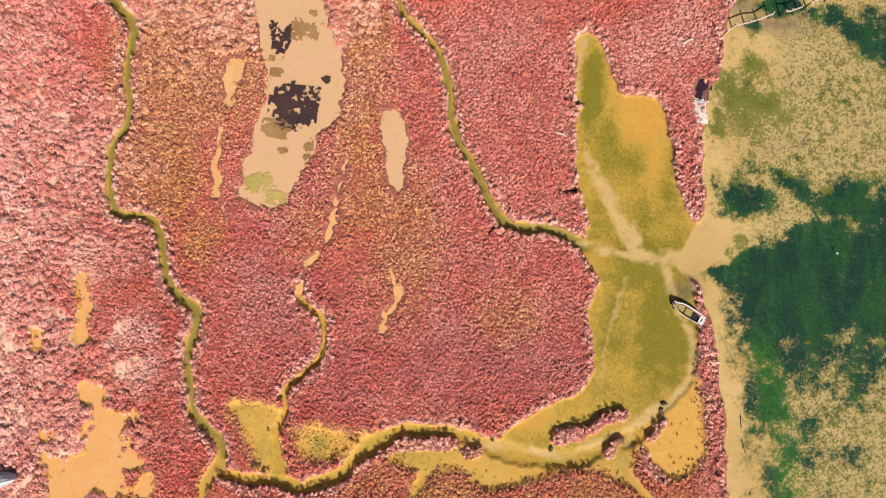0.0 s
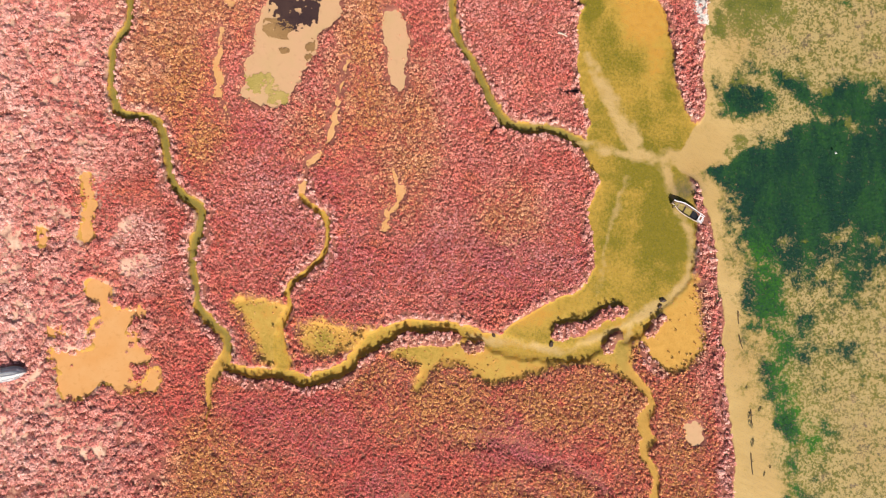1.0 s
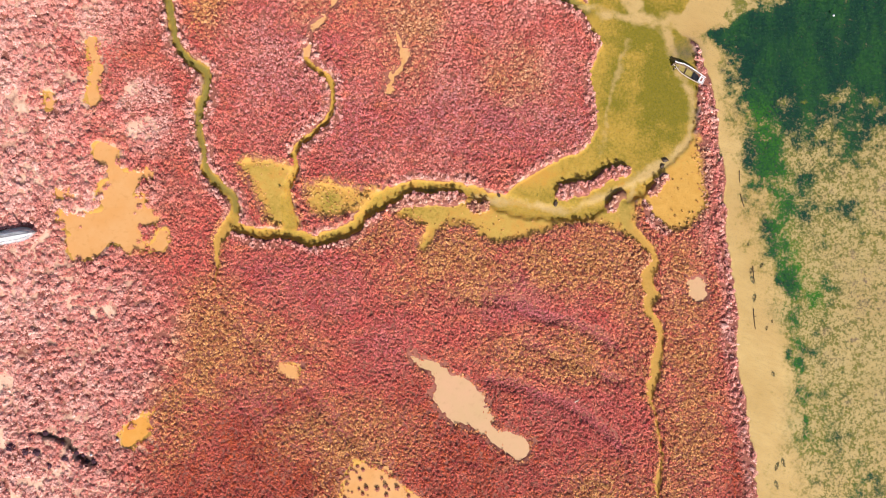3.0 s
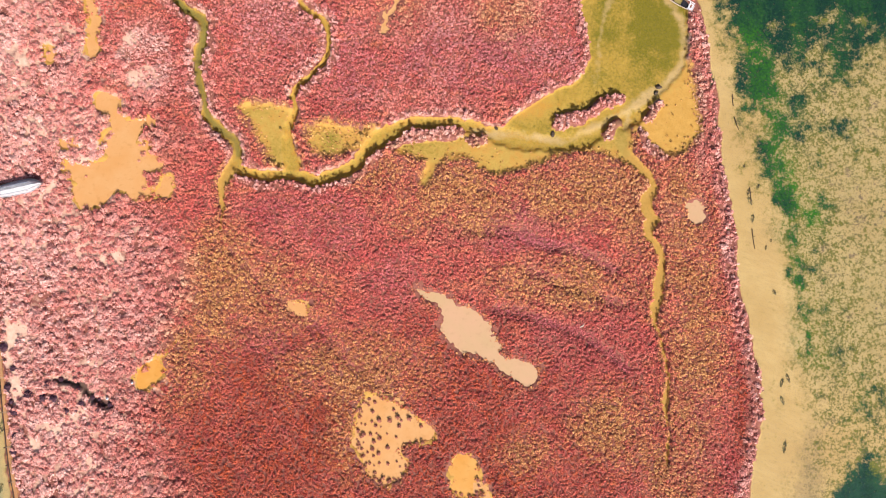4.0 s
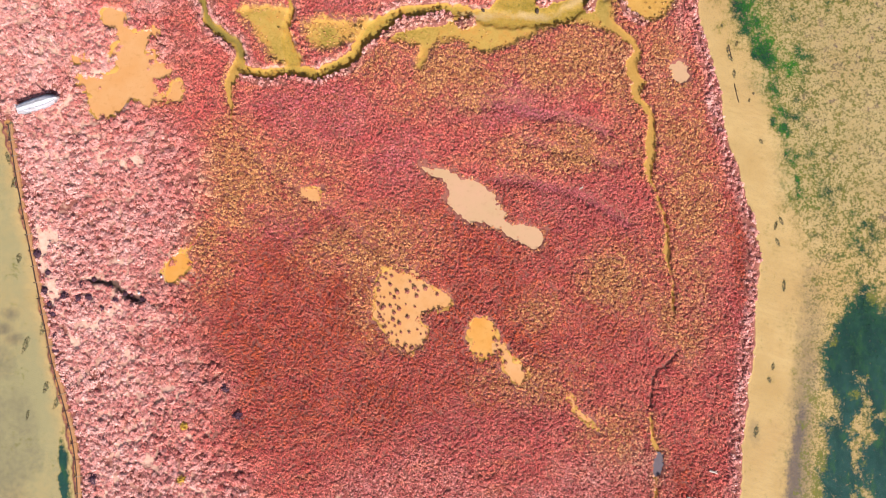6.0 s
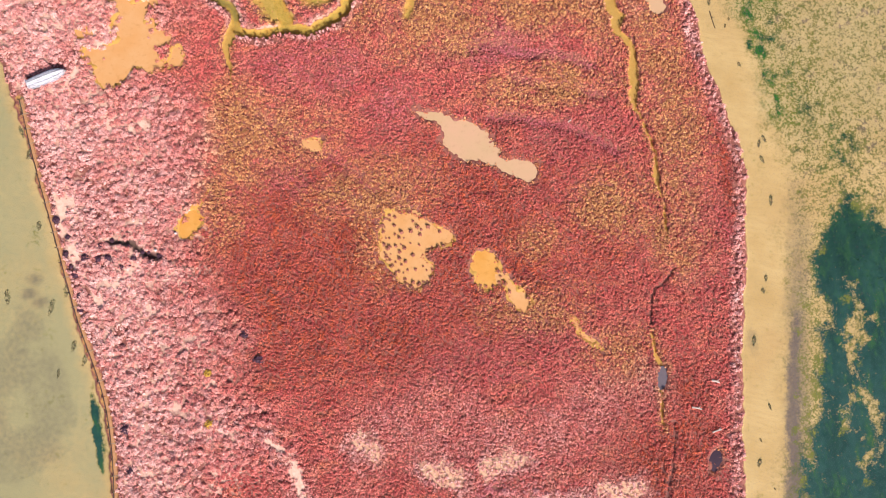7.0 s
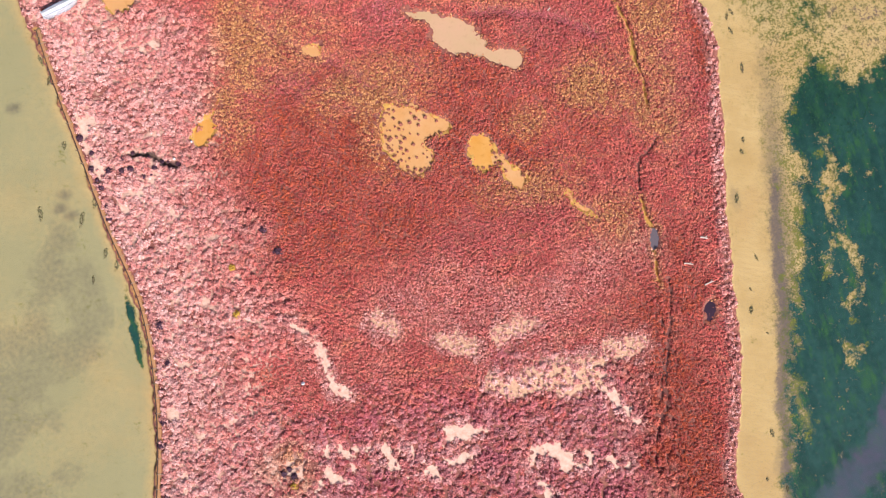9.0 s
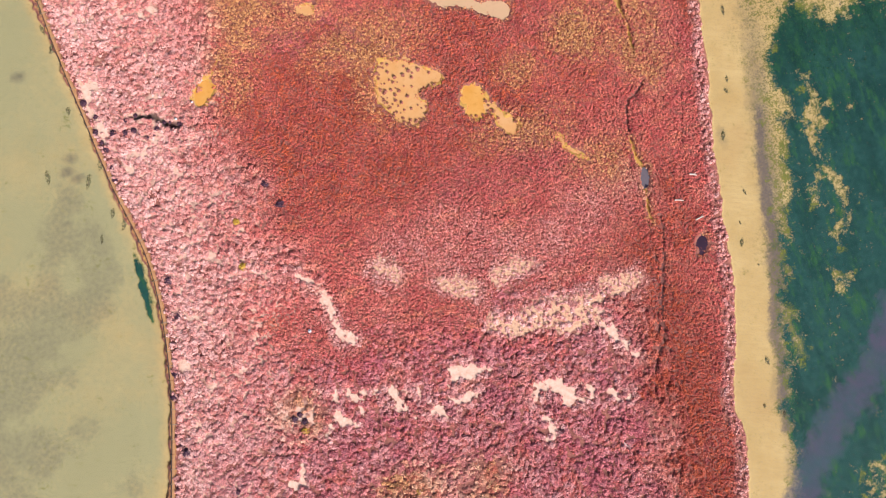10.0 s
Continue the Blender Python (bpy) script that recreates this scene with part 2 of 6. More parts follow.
BARE_WEST_ARC = [(-42.1, -76.3, 0.29), (-40.3, -78.1, 0.34), (-38.5, -79.9, 0.44), (-37.9, -82.6, 0.54), (-37.5, -85.0, 0.24), (-37.1, -86.9, 0.68), (-35.0, -88.7, 0.2)]
BARE_NET = [(-39.8, -94.1, 0.24), (-39.8, -95.8, 0.29), (-40.0, -97.3, 0.59), (-38.3, -98.6, 0.34)]
BARE_NET_A = [(-38.1, -94.3, 0.39), (-37.6, -95.6, 0.29), (-37.0, -96.9, 0.44)]
BARE_NET_B = [(-36.4, -94.8, 0.29), (-35.0, -95.3, 0.39), (-34.9, -96.1, 0.24)]
BARE_NET_C = [(-33.0, -95.3, 0.29), (-32.1, -96.7, 0.29), (-30.9, -95.8, 0.2)]
BARE_NET_D = [(-34.0, -97.2, 0.2), (-32.2, -98.0, 0.29), (-30.6, -99.2, 0.2)]
BARE_NET_E = [(-28.6, -99.5, 0.44), (-27.4, -99.6, 0.39), (-26.9, -101.1, 0.29)]
BARE_NET_F = [(-29.5, -96.2, 0.2), (-29.4, -97.8, 0.24), (-28.5, -98.3, 0.2)]
BARE_NET_TAIL = [(-41.5, -98.1, 0.34), (-42.1, -99.7, 0.29)]
BARE_FOOT = [(-46.1, -102.0, 0.49), (-46.6, -103.6, 0.54), (-48.1, -104.2, 0.44)]
BARE_UP = [(-22.7, -83.7, 0.98), (-20.7, -84.6, 1.56), (-18.5, -85.9, 1.07)]
BARE_UP_EAST = [(-15.1, -84.9, 0.98), (-12.7, -84.5, 1.07), (-10.4, -84.7, 0.68)]
BARE_UP_RIGHT = [(-1.5, -89.5, 0.88), (0.3, -90.2, 1.17), (2.3, -90.2, 1.07)]
STRAW_UP = [(-30.0, -79.6, 1.22), (-28.6, -81.8, 1.07)]
STRAW_UP_B = [(-26.1, -80.6, 0.98)]
BARE_PALE_A = [(-50.6, -14.6, 1.01), (-49.5, -13.3, 1.38), (-47.3, -13.8, 1.26)]
BARE_PALE_B = [(-49.6, -17.6, 1.13), (-48.0, -18.1, 1.51), (-46.7, -16.8, 1.13)]
WEED_OLIVE = [(15.4, 21.5), (17.4, 23.6), (18.7, 25.4), (19.0, 26.8), (19.5, 25.4), (20.8, 22.5), (22.8, 20.7), (24.4, 19.2), (24.5, 15.8), (23.9, 14.5), (21.6, 16.3), (19.7, 14.8), (16.8, 12.9), (13.9, 13.3), (13.7, 15.4), (15.1, 17.0), (14.7, 18.7)]
WEED_STREAK = [(15.0, 7.5), (17.9, 8.9), (21.9, 7.4), (21.3, 5.4), (16.6, 5.2)]
WEED_FINGER = [(21.3, 11.7), (25.3, 10.3), (27.3, 7.9), (28.3, 8.9), (30.2, 10.4), (34.8, 9.5), (39.5, 9.9), (39.6, 3.9), (34.3, 4.8), (29.0, 6.0), (26.4, 6.0), (23.7, 7.2)]
WEED_CORNER = [(28.2, 29.7), (32.6, 30.5), (39.5, 29.7), (39.5, 24.8), (34.6, 24.2), (31.3, 25.1)]
WEED_BASIN = [(15.2, -1.8), (19.3, 2.0), (23.8, 3.6), (27.0, 5.2), (34.3, 5.5), (39.6, 5.2), (39.6, -7.1), (34.4, -8.1), (29.9, -7.8), (25.4, -9.4), (22.9, -12.7), (20.3, -11.7), (17.7, -8.7), (16.9, -4.4)]
WEED_EDGE = [(21.2, -10.7, 1.4), (22.7, -16.1, 1.66), (23.8, -22.9, 1.53), (25.2, -28.2, 1.4), (25.6, -33.5, 0.76), (26.1, -38.8, 0.64), (27.2, -44.0, 0.76), (27.7, -47.8, 0.57)]
WEED_SOUTH = [(33.5, -60.5), (39.0, -63.0), (44.0, -60.0), (56.0, -62.0), (52.0, -90.0), (42.0, -112.0), (30.0, -135.0), (13.0, -130.0), (14.0, -122.8), (15.9, -113.5), (17.9, -107.1), (18.8, -100.9), (21.3, -93.4), (24.2, -87.6), (25.7, -80.8), (28.0, -70.2), (28.8, -65.8)]
GAP_A = [(32.4, -69.7, 0.93), (31.8, -73.5, 1.14), (31.0, -77.2, 1.14), (30.5, -79.3, 0.62)]
GAP_B = [(29.5, -83.2, 1.14), (29.6, -84.9, 1.35), (28.6, -86.9, 0.73)]
GAP_C = [(32.1, -82.9, 0.83), (31.9, -85.9, 0.93), (31.6, -89.1, 1.24), (30.3, -91.8, 0.93)]
GAP_D = [(21.5, -95.1, 0.52), (20.6, -99.2, 0.73), (20.4, -102.4, 0.93), (20.6, -105.4, 0.73)]
GAP_E = [(27.3, -95.6, 0.52), (28.3, -97.3, 0.73), (30.0, -98.0, 0.83), (28.8, -99.1, 0.52)]
GAP_F = [(23.9, -122.6, 1.04), (26.4, -122.5, 1.35), (25.3, -125.6, 1.56)]
GAP_G = [(26.9, -71.0, 0.93), (25.5, -76.3, 1.04), (24.7, -81.6, 0.93), (23.4, -87.4, 0.62)]
SILT_BAND = [(34.2, -103.0, 1.87), (28.4, -110.6, 2.18), (22.4, -115.3, 2.28), (17.7, -119.8, 2.07), (14.9, -124.2, 1.87)]
SILT_EDGE = [(25.1, -72.7, 0.47), (23.4, -79.0, 0.52), (22.2, -84.9, 0.57), (21.6, -89.6, 0.67), (20.3, -94.8, 0.67), (18.4, -100.8, 0.62), (17.2, -108.0, 0.52), (15.9, -114.0, 0.47)]
WEED_LEFT = [(-60.4, -66.7, 0.22), (-60.5, -69.4, 0.59), (-60.3, -72.5, 0.81), (-60.3, -75.6, 0.74), (-60.6, -78.6, 0.37)]
PALE = [(-62.7, 8.5, 5.0, 3.8, 0.8), (-66.3, 16.1, 3.8, 3.8, 0.5), (-57.1, -5.2, 8.2, 3.8, 0.7), (-61.4, -22.7, 3.1, 6.9, 0.9), (-49.6, -12.7, 3.1, 2.5, 0.6), (-48.1, -17.5, 3.8, 3.1, 0.6), (-60.8, -19.0, 3.8, 10.2, 0.8), (-48.2, -17.6, 3.8, 3.8, 0.7), (-59.6, -38.2, 7.0, 5.7, 0.8), (-49.1, -36.4, 4.5, 3.8, 0.6), (-56.3, -47.0, 8.9, 7.6, 0.75), (-57.8, -56.9, 7.6, 7.6, 0.6), (-57.1, -58.7, 9.7, 8.9, 0.8), (-46.7, -69.4, 5.9, 4.5, 0.3), (-54.6, -79.6, 6.7, 5.9, 0.35)]
PALE_EAST = [(-35.5, -11.0, 7.0, 9.0, 0.32), (-14.0, -9.0, 14.0, 10.0, 0.30), (-8.0, 14.0, 9.0, 12.0, 0.35), (-38.8, 16.5, 15.1, 11.3, 0.34), (-25.3, 17.7, 7.6, 11.3, 0.3), (-48.9, 20.3, 7.6, 5.7, 0.2), (-2.9, 15.0, 1.9, 10.1, 0.45), (10.5, 25.7, 4.2, 6.0, 0.78), (-5.1, 8.1, 3.8, 6.3, 0.3), (11.4, 12.2, 1.6, 8.8, 0.49), (5.3, 23.1, 4.8, 4.4, 0.6), (-2.5, -8.4, 3.8, 9.4, 0.3), (15.0, -15.8, 1.0, 11.3, 0.52), (-9.8, 19.8, 10.7, 10.1, 0.46), (-9.8, 1.2, 12.0, 8.8, 0.36), (-33.4, 8.4, 8.8, 12.6, 0.34), (-17.9, 7.1, 7.6, 10.1, 0.3), (-1.2, -13.3, 3.8, 3.8, 0.3), (-44.4, -96.0, 4.5, 3.3, 0.41), (-19.5, -19.6, 12.6, 1.9, 0.26), (8.6, -30.8, 3.8, 3.8, 0.22), (-49.3, -55.8, 5.1, 3.8, 0.22), (-57.4, -84.9, 4.5, 10.4, 0.38), (-13.7, -81.9, 15.7, 4.1, 0.42), (0.6, -78.6, 7.5, 4.1, 0.34), (-22.8, -78.3, 9.7, 4.5, 0.34), (-10.3, -88.7, 13.4, 4.5, 0.3), (-35.4, -84.8, 9.7, 5.9, 0.22), (-60.7, -98.2, 3.0, 5.9, 0.45)]
SALT = [(-60.6, -23.5, 1.8, 3.2, 0.9), (-62.4, -17.0, 1.4, 4.5, 0.8), (-49.0, -17.6, 1.9, 1.9, 0.9), (-61.8, -47.0, 0.8, 2.9, 1.0), (-51.2, -38.0, 1.5, 1.0, 1.0), (-49.1, -35.4, 1.5, 1.9, 0.7), (-59.6, -37.0, 2.5, 1.9, 0.7), (-56.8, -52.3, 3.2, 1.4, 0.6), (-56.6, -56.9, 0.9, 1.4, 0.8), (-64.7, 9.6, 2.5, 2.5, 0.7), (-61.9, 7.3, 1.9, 1.3, 0.7), (-48.7, -17.5, 2.1, 1.5, 0.8), (-50.1, -13.4, 1.5, 1.3, 0.8), (-60.9, -51.8, 1.0, 1.8, 0.9), (-44.3, -95.6, 2.5, 2.1, 0.7)]
OLIVE = [(-48.3, 15.7, 5.7, 9.4, 1.0), (-48.4, 5.8, 4.4, 6.3, 0.95), (-42.3, 19.6, 5.0, 8.8, 0.9), (-42.3, -3.3, 2.5, 3.8, 0.5), (-26.6, 18.3, 3.1, 10.1, 0.75), (-25.4, 4.5, 4.4, 7.6, 0.5), (-19.8, -1.5, 3.8, 8.8, 0.6), (-7.8, -8.8, 3.8, 3.8, 0.45), (-31.3, -0.5, 3.1, 3.8, 0.4), (-13.6, -30.7, 7.0, 3.8, 0.85), (-39.6, -40.9, 4.5, 5.7, 0.85), (-32.7, -41.6, 5.7, 4.5, 0.6), (-23.9, -49.9, 7.6, 3.8, 0.7), (2.4, -40.5, 6.4, 2.5, 0.7), (14.7, -45.1, 2.9, 10.2, 0.75), (4.0, -55.8, 3.8, 3.8, 0.8)]
OLIVE_SOUTH = [(2.0, -29.0, 10.0, 4.0, 0.7), (12.8, -34.0, 3.2, 9.0, 0.7), (0.0, -40.0, 9.0, 3.0, 0.65), (13.8, -49.0, 3.4, 9.0, 0.65), (7.3, -30.1, 2.5, 7.0, 0.7), (12.2, -60.4, 3.8, 5.7, 0.6), (-23.9, -57.3, 3.8, 4.5, 0.5), (-5.0, -58.9, 3.2, 2.5, 0.5), (-43.2, -49.0, 3.7, 4.5, 0.6), (-34.1, -108.5, 4.5, 3.0, 0.9), (-24.6, -109.6, 4.5, 3.0, 0.6), (-45.6, -95.3, 3.3, 3.0, 1.0), (-6.4, -67.0, 6.7, 3.0, 0.55), (2.5, -74.2, 4.5, 3.7, 0.55), (6.8, -56.9, 6.7, 4.5, 0.5), (-20.0, -28.1, 6.4, 2.5, 0.6), (10.1, -23.5, 3.8, 1.9, 0.4)]
PURPLE = [(-10.0, -14.0, 11.3, 4.4, 0.8), (-34.3, -8.4, 6.9, 7.6, 0.6), (-24.8, -15.7, 5.0, 5.0, 0.5), (-9.7, 19.1, 7.6, 7.6, 0.35), (-34.3, -2.1, 3.8, 2.5, 0.5), (-7.2, -33.7, 7.0, 2.5, 0.9), (-30.2, -33.9, 7.6, 3.8, 0.5), (-20.1, -40.4, 3.8, 5.1, 0.4), (-1.0, -47.6, 8.9, 5.1, 0.5), (-34.0, -47.2, 5.1, 2.5, 0.7), (13.7, -52.8, 2.5, 3.8, 0.5), (-43.7, -63.2, 3.2, 2.5, 0.7), (-13.0, -70.8, 14.9, 4.5, 0.5), (-41.6, -64.5, 4.5, 1.5, 0.7), (-6.0, -111.1, 7.4, 5.9, 0.6), (15.0, -61.6, 3.7, 5.9, 0.5)]
RUST = [(-30.0, -58.0, 18.0, 12.0, 0.8), (-14.0, -57.5, 21.0, 13.0, 0.62), (-30.0, -66.0, 14.0, 7.0, 0.7), (3.7, -101.7, 5.2, 16.4, 1.0), (3.5, -115.2, 5.2, 7.4, 1.0), (8.6, -83.0, 3.7, 8.9, 0.6), (-33.8, -61.1, 17.1, 8.2, 0.6), (-18.2, -67.0, 14.9, 6.7, 0.4), (-33.9, -59.7, 12.7, 7.6, 0.7), (-48.8, -52.7, 3.8, 3.8, 0.6), (19.9, -53.5, 1.6, 7.6, 0.8), (-57.8, 0.5, 3.8, 7.6, 0.4), (-48.8, -6.4, 3.1, 3.8, 0.5), (-45.2, -47.1, 2.5, 3.8, 0.5), (-47.3, -24.1, 5.0, 3.8, 0.4), (-28.9, -46.0, 5.1, 3.8, 0.4), (-12.5, -49.3, 16.6, 7.6, 0.45)]
TRAIL_MOUTH = [(-0.7, -0.1, 0.38), (2.5, -0.6, 0.5), (6.4, -0.8, 0.69), (10.3, -0.7, 1.13), (14.1, -0.4, 1.64), (17.3, 1.5, 1.51), (21.8, 4.3, 0.94), (25.7, 5.4, 0.57)]
TRAIL_BEND = [(9.0, -0.8, 0.76), (10.1, -3.9, 0.76), (12.0, -7.6, 0.5), (13.1, -11.0, 0.57), (12.8, -14.8, 0.63), (10.5, -17.8, 0.76), (7.0, -19.6, 0.82), (3.0, -22.1, 0.5), (-0.6, -23.2, 0.38), (-6.9, -23.1, 0.44), (-11.2, -22.5, 0.44)]
TRAIL_POOL = [(0.3, 10.6, 0.5), (1.4, 8.0, 0.76), (2.8, 5.8, 0.88), (4.1, 3.3, 0.88), (6.3, 0.9, 1.26)]
TRAIL_FAINT = [(5.6, -3.3, 0.19), (4.3, -7.3, 0.31), (3.7, -9.8, 0.25), (3.3, -13.0, 0.31), (2.8, -16.7, 0.38)]
TRAIL_TOP = [(-0.8, 24.3, 0.88), (-1.1, 21.2, 0.63), (-1.5, 17.8, 0.31)]
TRAIL_SOUTH = [(6.4, -20.2, 0.5), (6.1, -22.6, 0.5), (6.4, -25.0, 0.5)]
# outline of the bank overhang's shade, laid as a dark sheet
NOTCH_SHADE = [(12.5, 20.0), (13.1, 20.4), (13.5, 19.8), (13.0, 19.0), (12.9, 18.1), (12.4, 18.7)]
RUT_A = [(5.8, -83.8, 0.07), (5.4, -89.1, 0.15), (3.8, -95.6, 0.15), (1.9, -101.2, 0.15), (-0.1, -106.7, 0.07)]
RUT_B = [(6.5, -89.4, 0.07), (5.3, -96.0, 0.07), (3.2, -102.3, 0.07), (1.1, -107.8, 0.07)]
RUT_C = [(15.3, -67.3, 0.07), (13.9, -72.6, 0.07), (12.0, -77.6, 0.07)]
RUT_E = [(7.9, -83.1, 0.16), (6.2, -89.2, 0.21), (5.0, -92.7, 0.21), (4.0, -96.8, 0.21), (3.0, -99.7, 0.16)]
FURROW_A = [(-11.7, -34.0, 0.38), (-7.2, -34.1, 0.45), (-3.3, -35.5, 0.45), (1.9, -36.8, 0.38), (5.1, -38.6, 0.25)]
FURROW_B = [(-8.6, -43.0, 0.32), (-4.1, -44.0, 0.38), (1.6, -46.0, 0.45), (6.1, -49.5, 0.32)]
FURROW_C = [(-37.8, -37.1, 0.25), (-34.0, -41.2, 0.25), (-28.9, -45.1, 0.32), (-23.9, -49.9, 0.32), (-18.9, -53.4, 0.25)]
FURROW_D = [(-5.3, -38.6, 0.32), (-0.2, -40.2, 0.32), (5.6, -42.5, 0.32)]
ALGAE = [(0.3, 18.0, 1.2, 4.2, 1.5), (2.6, 12.0, 1.6, 3.6, 0.8), (4.6, 9.9, 2.5, 3.1, 0.55), (10.3, 7.4, 1.9, 3.8, 0.7), (1.7, 2.2, 1.9, 3.1, 0.6), (6.9, 3.6, 3.8, 2.5, 0.55), (9.7, -8.7, 3.1, 7.6, 1.15), (6.5, -2.0, 3.8, 3.8, 0.8), (4.2, -7.9, 3.1, 4.4, 0.7), (5.3, -4.0, 3.8, 2.5, 0.7), (-27.7, -24.8, 1.6, 1.4, 0.9), (3.7, -10.5, 2.5, 5.0, 0.35), (-3.2, -21.5, 4.4, 1.3, 0.4), (2.7, -16.1, 4.4, 1.9, 0.3)]
OCHRE = [(6.3, 15.1, 3.1, 3.1, 0.9), (8.1, 11.2, 1.3, 4.4, 0.6), (-8.6, -25.5, 6.9, 2.2, 0.7), (-5.8, -20.4, 3.8, 1.3, 0.8), (11.8, -21.0, 2.8, 3.8, 0.45), (-33.4, -22.5, 2.5, 2.5, 0.5), (4.5, -25.8, 1.6, 1.9, 0.6)]
WEED_THIN = [(22.5, 30.3, 3.4, 1.5, 1.1), (28.0, 29.6, 3.0, 1.6, 1.1), (19.0, 27.5, 1.1, 1.0, 0.9), (16.0, 31.0, 2.5, 1.4, 0.9), (25.4, -10.0, 8.2, 5.7, 1.05), (21.1, -16.6, 2.5, 8.2, 0.92), (23.8, -23.2, 3.1, 5.7, 0.85), (31.2, -11.5, 6.9, 8.8, 0.85), (18.1, 16.8, 5.0, 6.9, 0.62), (30.1, 21.2, 5.0, 3.8, 0.45), (17.1, 8.0, 4.4, 2.5, 0.75), (29.5, -20.9, 7.6, 6.3, 0.5), (19.0, 9.5, 5.7, 3.1, 0.62), (25.5, 15.4, 4.4, 7.6, 0.35), (34.2, 14.1, 3.8, 7.6, 0.4), (14.9, 15.2, 1.6, 9.4, 0.45), (30.0, 27.4, 5.7, 3.8, 0.4), (30.0, -10.3, 10.8, 2.9, 1.0), (22.8, -20.9, 3.2, 5.7, 0.6), (31.0, -18.8, 4.5, 5.1, 0.45), (28.3, -32.9, 3.2, 7.6, 0.42), (25.8, -30.9, 2.5, 5.7, 0.45), (31.6, -47.9, 4.5, 12.7, 0.38), (34.0, -53.7, 3.8, 7.6, 0.5), (27.8, -44.0, 1.3, 12.7, 0.5), (24.7, -77.1, 1.1, 14.9, 0.3)]
TUFTS = [(-22.6, -53.9), (-23.6, -54.2), (-21.9, -53.4), (-20.2, -53.3), (-22.2, -54.6), (-21.5, -55.4), (-22.2, -55.5), (-21.8, -56.1), (-20.4, -57.1), (-22.2, -57.0), (-21.7, -56.9), (-22.0, -57.9), (-23.0, -57.9), (-23.5, -58.0), (-20.4, -58.5), (-22.0, -58.5), (-21.3, -59.0), (-22.0, -59.4), (-22.6, -59.0), (-20.1, -55.6), (-18.1, -55.3), (-16.7, -56.2), (-20.2, -60.3), (-21.1, -61.8), (-19.4, -55.1), (-21.1, -56.3), (-23.0, -56.9), (-21.4, -57.5), (-19.6, -57.4), (-19.3, -56.2), (-23.5, -56.4), (-19.8, -54.4), (-18.9, -55.5), (-21.4, -60.2), (-19.4, -59.9), (-18.9, -60.5)]
TUFTS_PONDS = [(-12.8, -63.2), (-12.2, -63.4), (-11.4, -63.5), (-10.6, -63.2), (-10.3, -62.5), (-9.8, -63.6), (-9.4, -64.5), (-14.5, -58.8), (-13.9, -59.2), (-15.3, -58.4), (-19.7, -61.9), (-20.3, -62.2), (-20.8, -61.7), (-10.4, -61.9), (-17.3, -57.9), (-16.6, -57.8), (-18.4, -59.0), (-7.3, -65.6), (-8.9, -67.4)]
SHADE_BUSHES = [(-56.1, -51.5), (-54.0, -52.3), (-52.5, -53.1), (-51.8, -53.5), (-50.9, -53.9), (-52.6, -54.6), (-54.1, -54.8), (-55.2, -54.9), (-56.9, -53.4), (-56.1, -53.9), (-53.7, -54.0), (-61.3, -50.0), (-61.7, -52.3), (-61.1, -53.7), (-60.6, -54.7), (-62.5, -48.1), (-59.4, -53.2), (-58.0, -53.3), (-60.7, -57.3), (-60.7, -59.2), (-57.4, -51.8)]
DARK_BUSHES_SOUTH = [(-60.5, -95.0), (-60.2, -96.1), (-59.1, -96.4), (-62.0, -100.0), (-55.1, -102.7), (-59.9, -88.7), (-59.0, -85.9), (-45.0, -95.4), (-45.8, -95.6), (-44.5, -96.3), (-41.7, -64.9), (-40.6, -68.0), (-57.1, -78.9), (-57.0, -73.9)]
YELLOW_BUSHES = [(-46.7, -68.8), (-47.3, -74.7), (-44.8, -97.5), (-32.7, -108.9)]
SAND_WEEDS = [(19.2, -74.8), (22.0, -67.5), (21.4, -69.0), (17.3, -89.3), (17.9, -86.7), (19.7, -82.9), (18.6, -92.7), (15.9, -105.1), (13.8, -110.6), (16.0, -112.3), (13.7, -90.6), (18.6, -71.4)]
SAND_WEEDS_NORTH = [(16.1, -15.6), (16.3, -16.5), (16.6, -20.9), (16.6, -21.9), (20.5, -29.2), (20.7, -30.2), (20.1, -26.2), (21.7, -28.5), (21.0, -32.2), (23.1, -34.8), (22.5, -35.6), (23.4, -40.7), (24.8, -50.4), (24.1, -52.9), (24.3, -58.1), (24.1, -50.9), (18.0, -33.5)]
WEST_WEEDS = [(-62.2, -63.2), (-64.7, -48.2), (-64.7, -39.3), (-62.2, -56.3), (-65.5, -36.4), (-64.3, -58.2), (-69.4, -56.2), (-61.0, -64.9), (-64.4, -66.2), (-64.9, -33.3)]
WEST_DARK = [(-65.9, -54.6), (-66.8, -56.2), (-65.6, -57.5), (-70.1, -41.9), (-68.5, -63.2)]
STONES = [(10.1, -17.2), (9.8, -17.9), (-2.2, -23.0), (-8.7, -22.4)]
MOORINGS = [(10.4, -6.1), (10.8, -6.6)]
DRIFT_NORTH = [(10.4, 24.3), (11.6, 25.0)]
POLES = [(18.8, -17.8), (18.9, -19.2), (19.0, -20.5), (19.5, -22.0), (20.9, -33.5), (21.2, -35.8), (20.7, -28.7), (20.9, -30.3)]
WHITE_THINGS = [(0.9, -45.0), (1.3, -44.8)]
WHITE_SOUTH = [(-41.0, -85.2), (-5.5, -110.0), (-4.8, -111.1), (13.0, -78.7), (13.9, -79.1), (10.4, -81.7), (12.0, -84.8), (13.2, -84.6)]
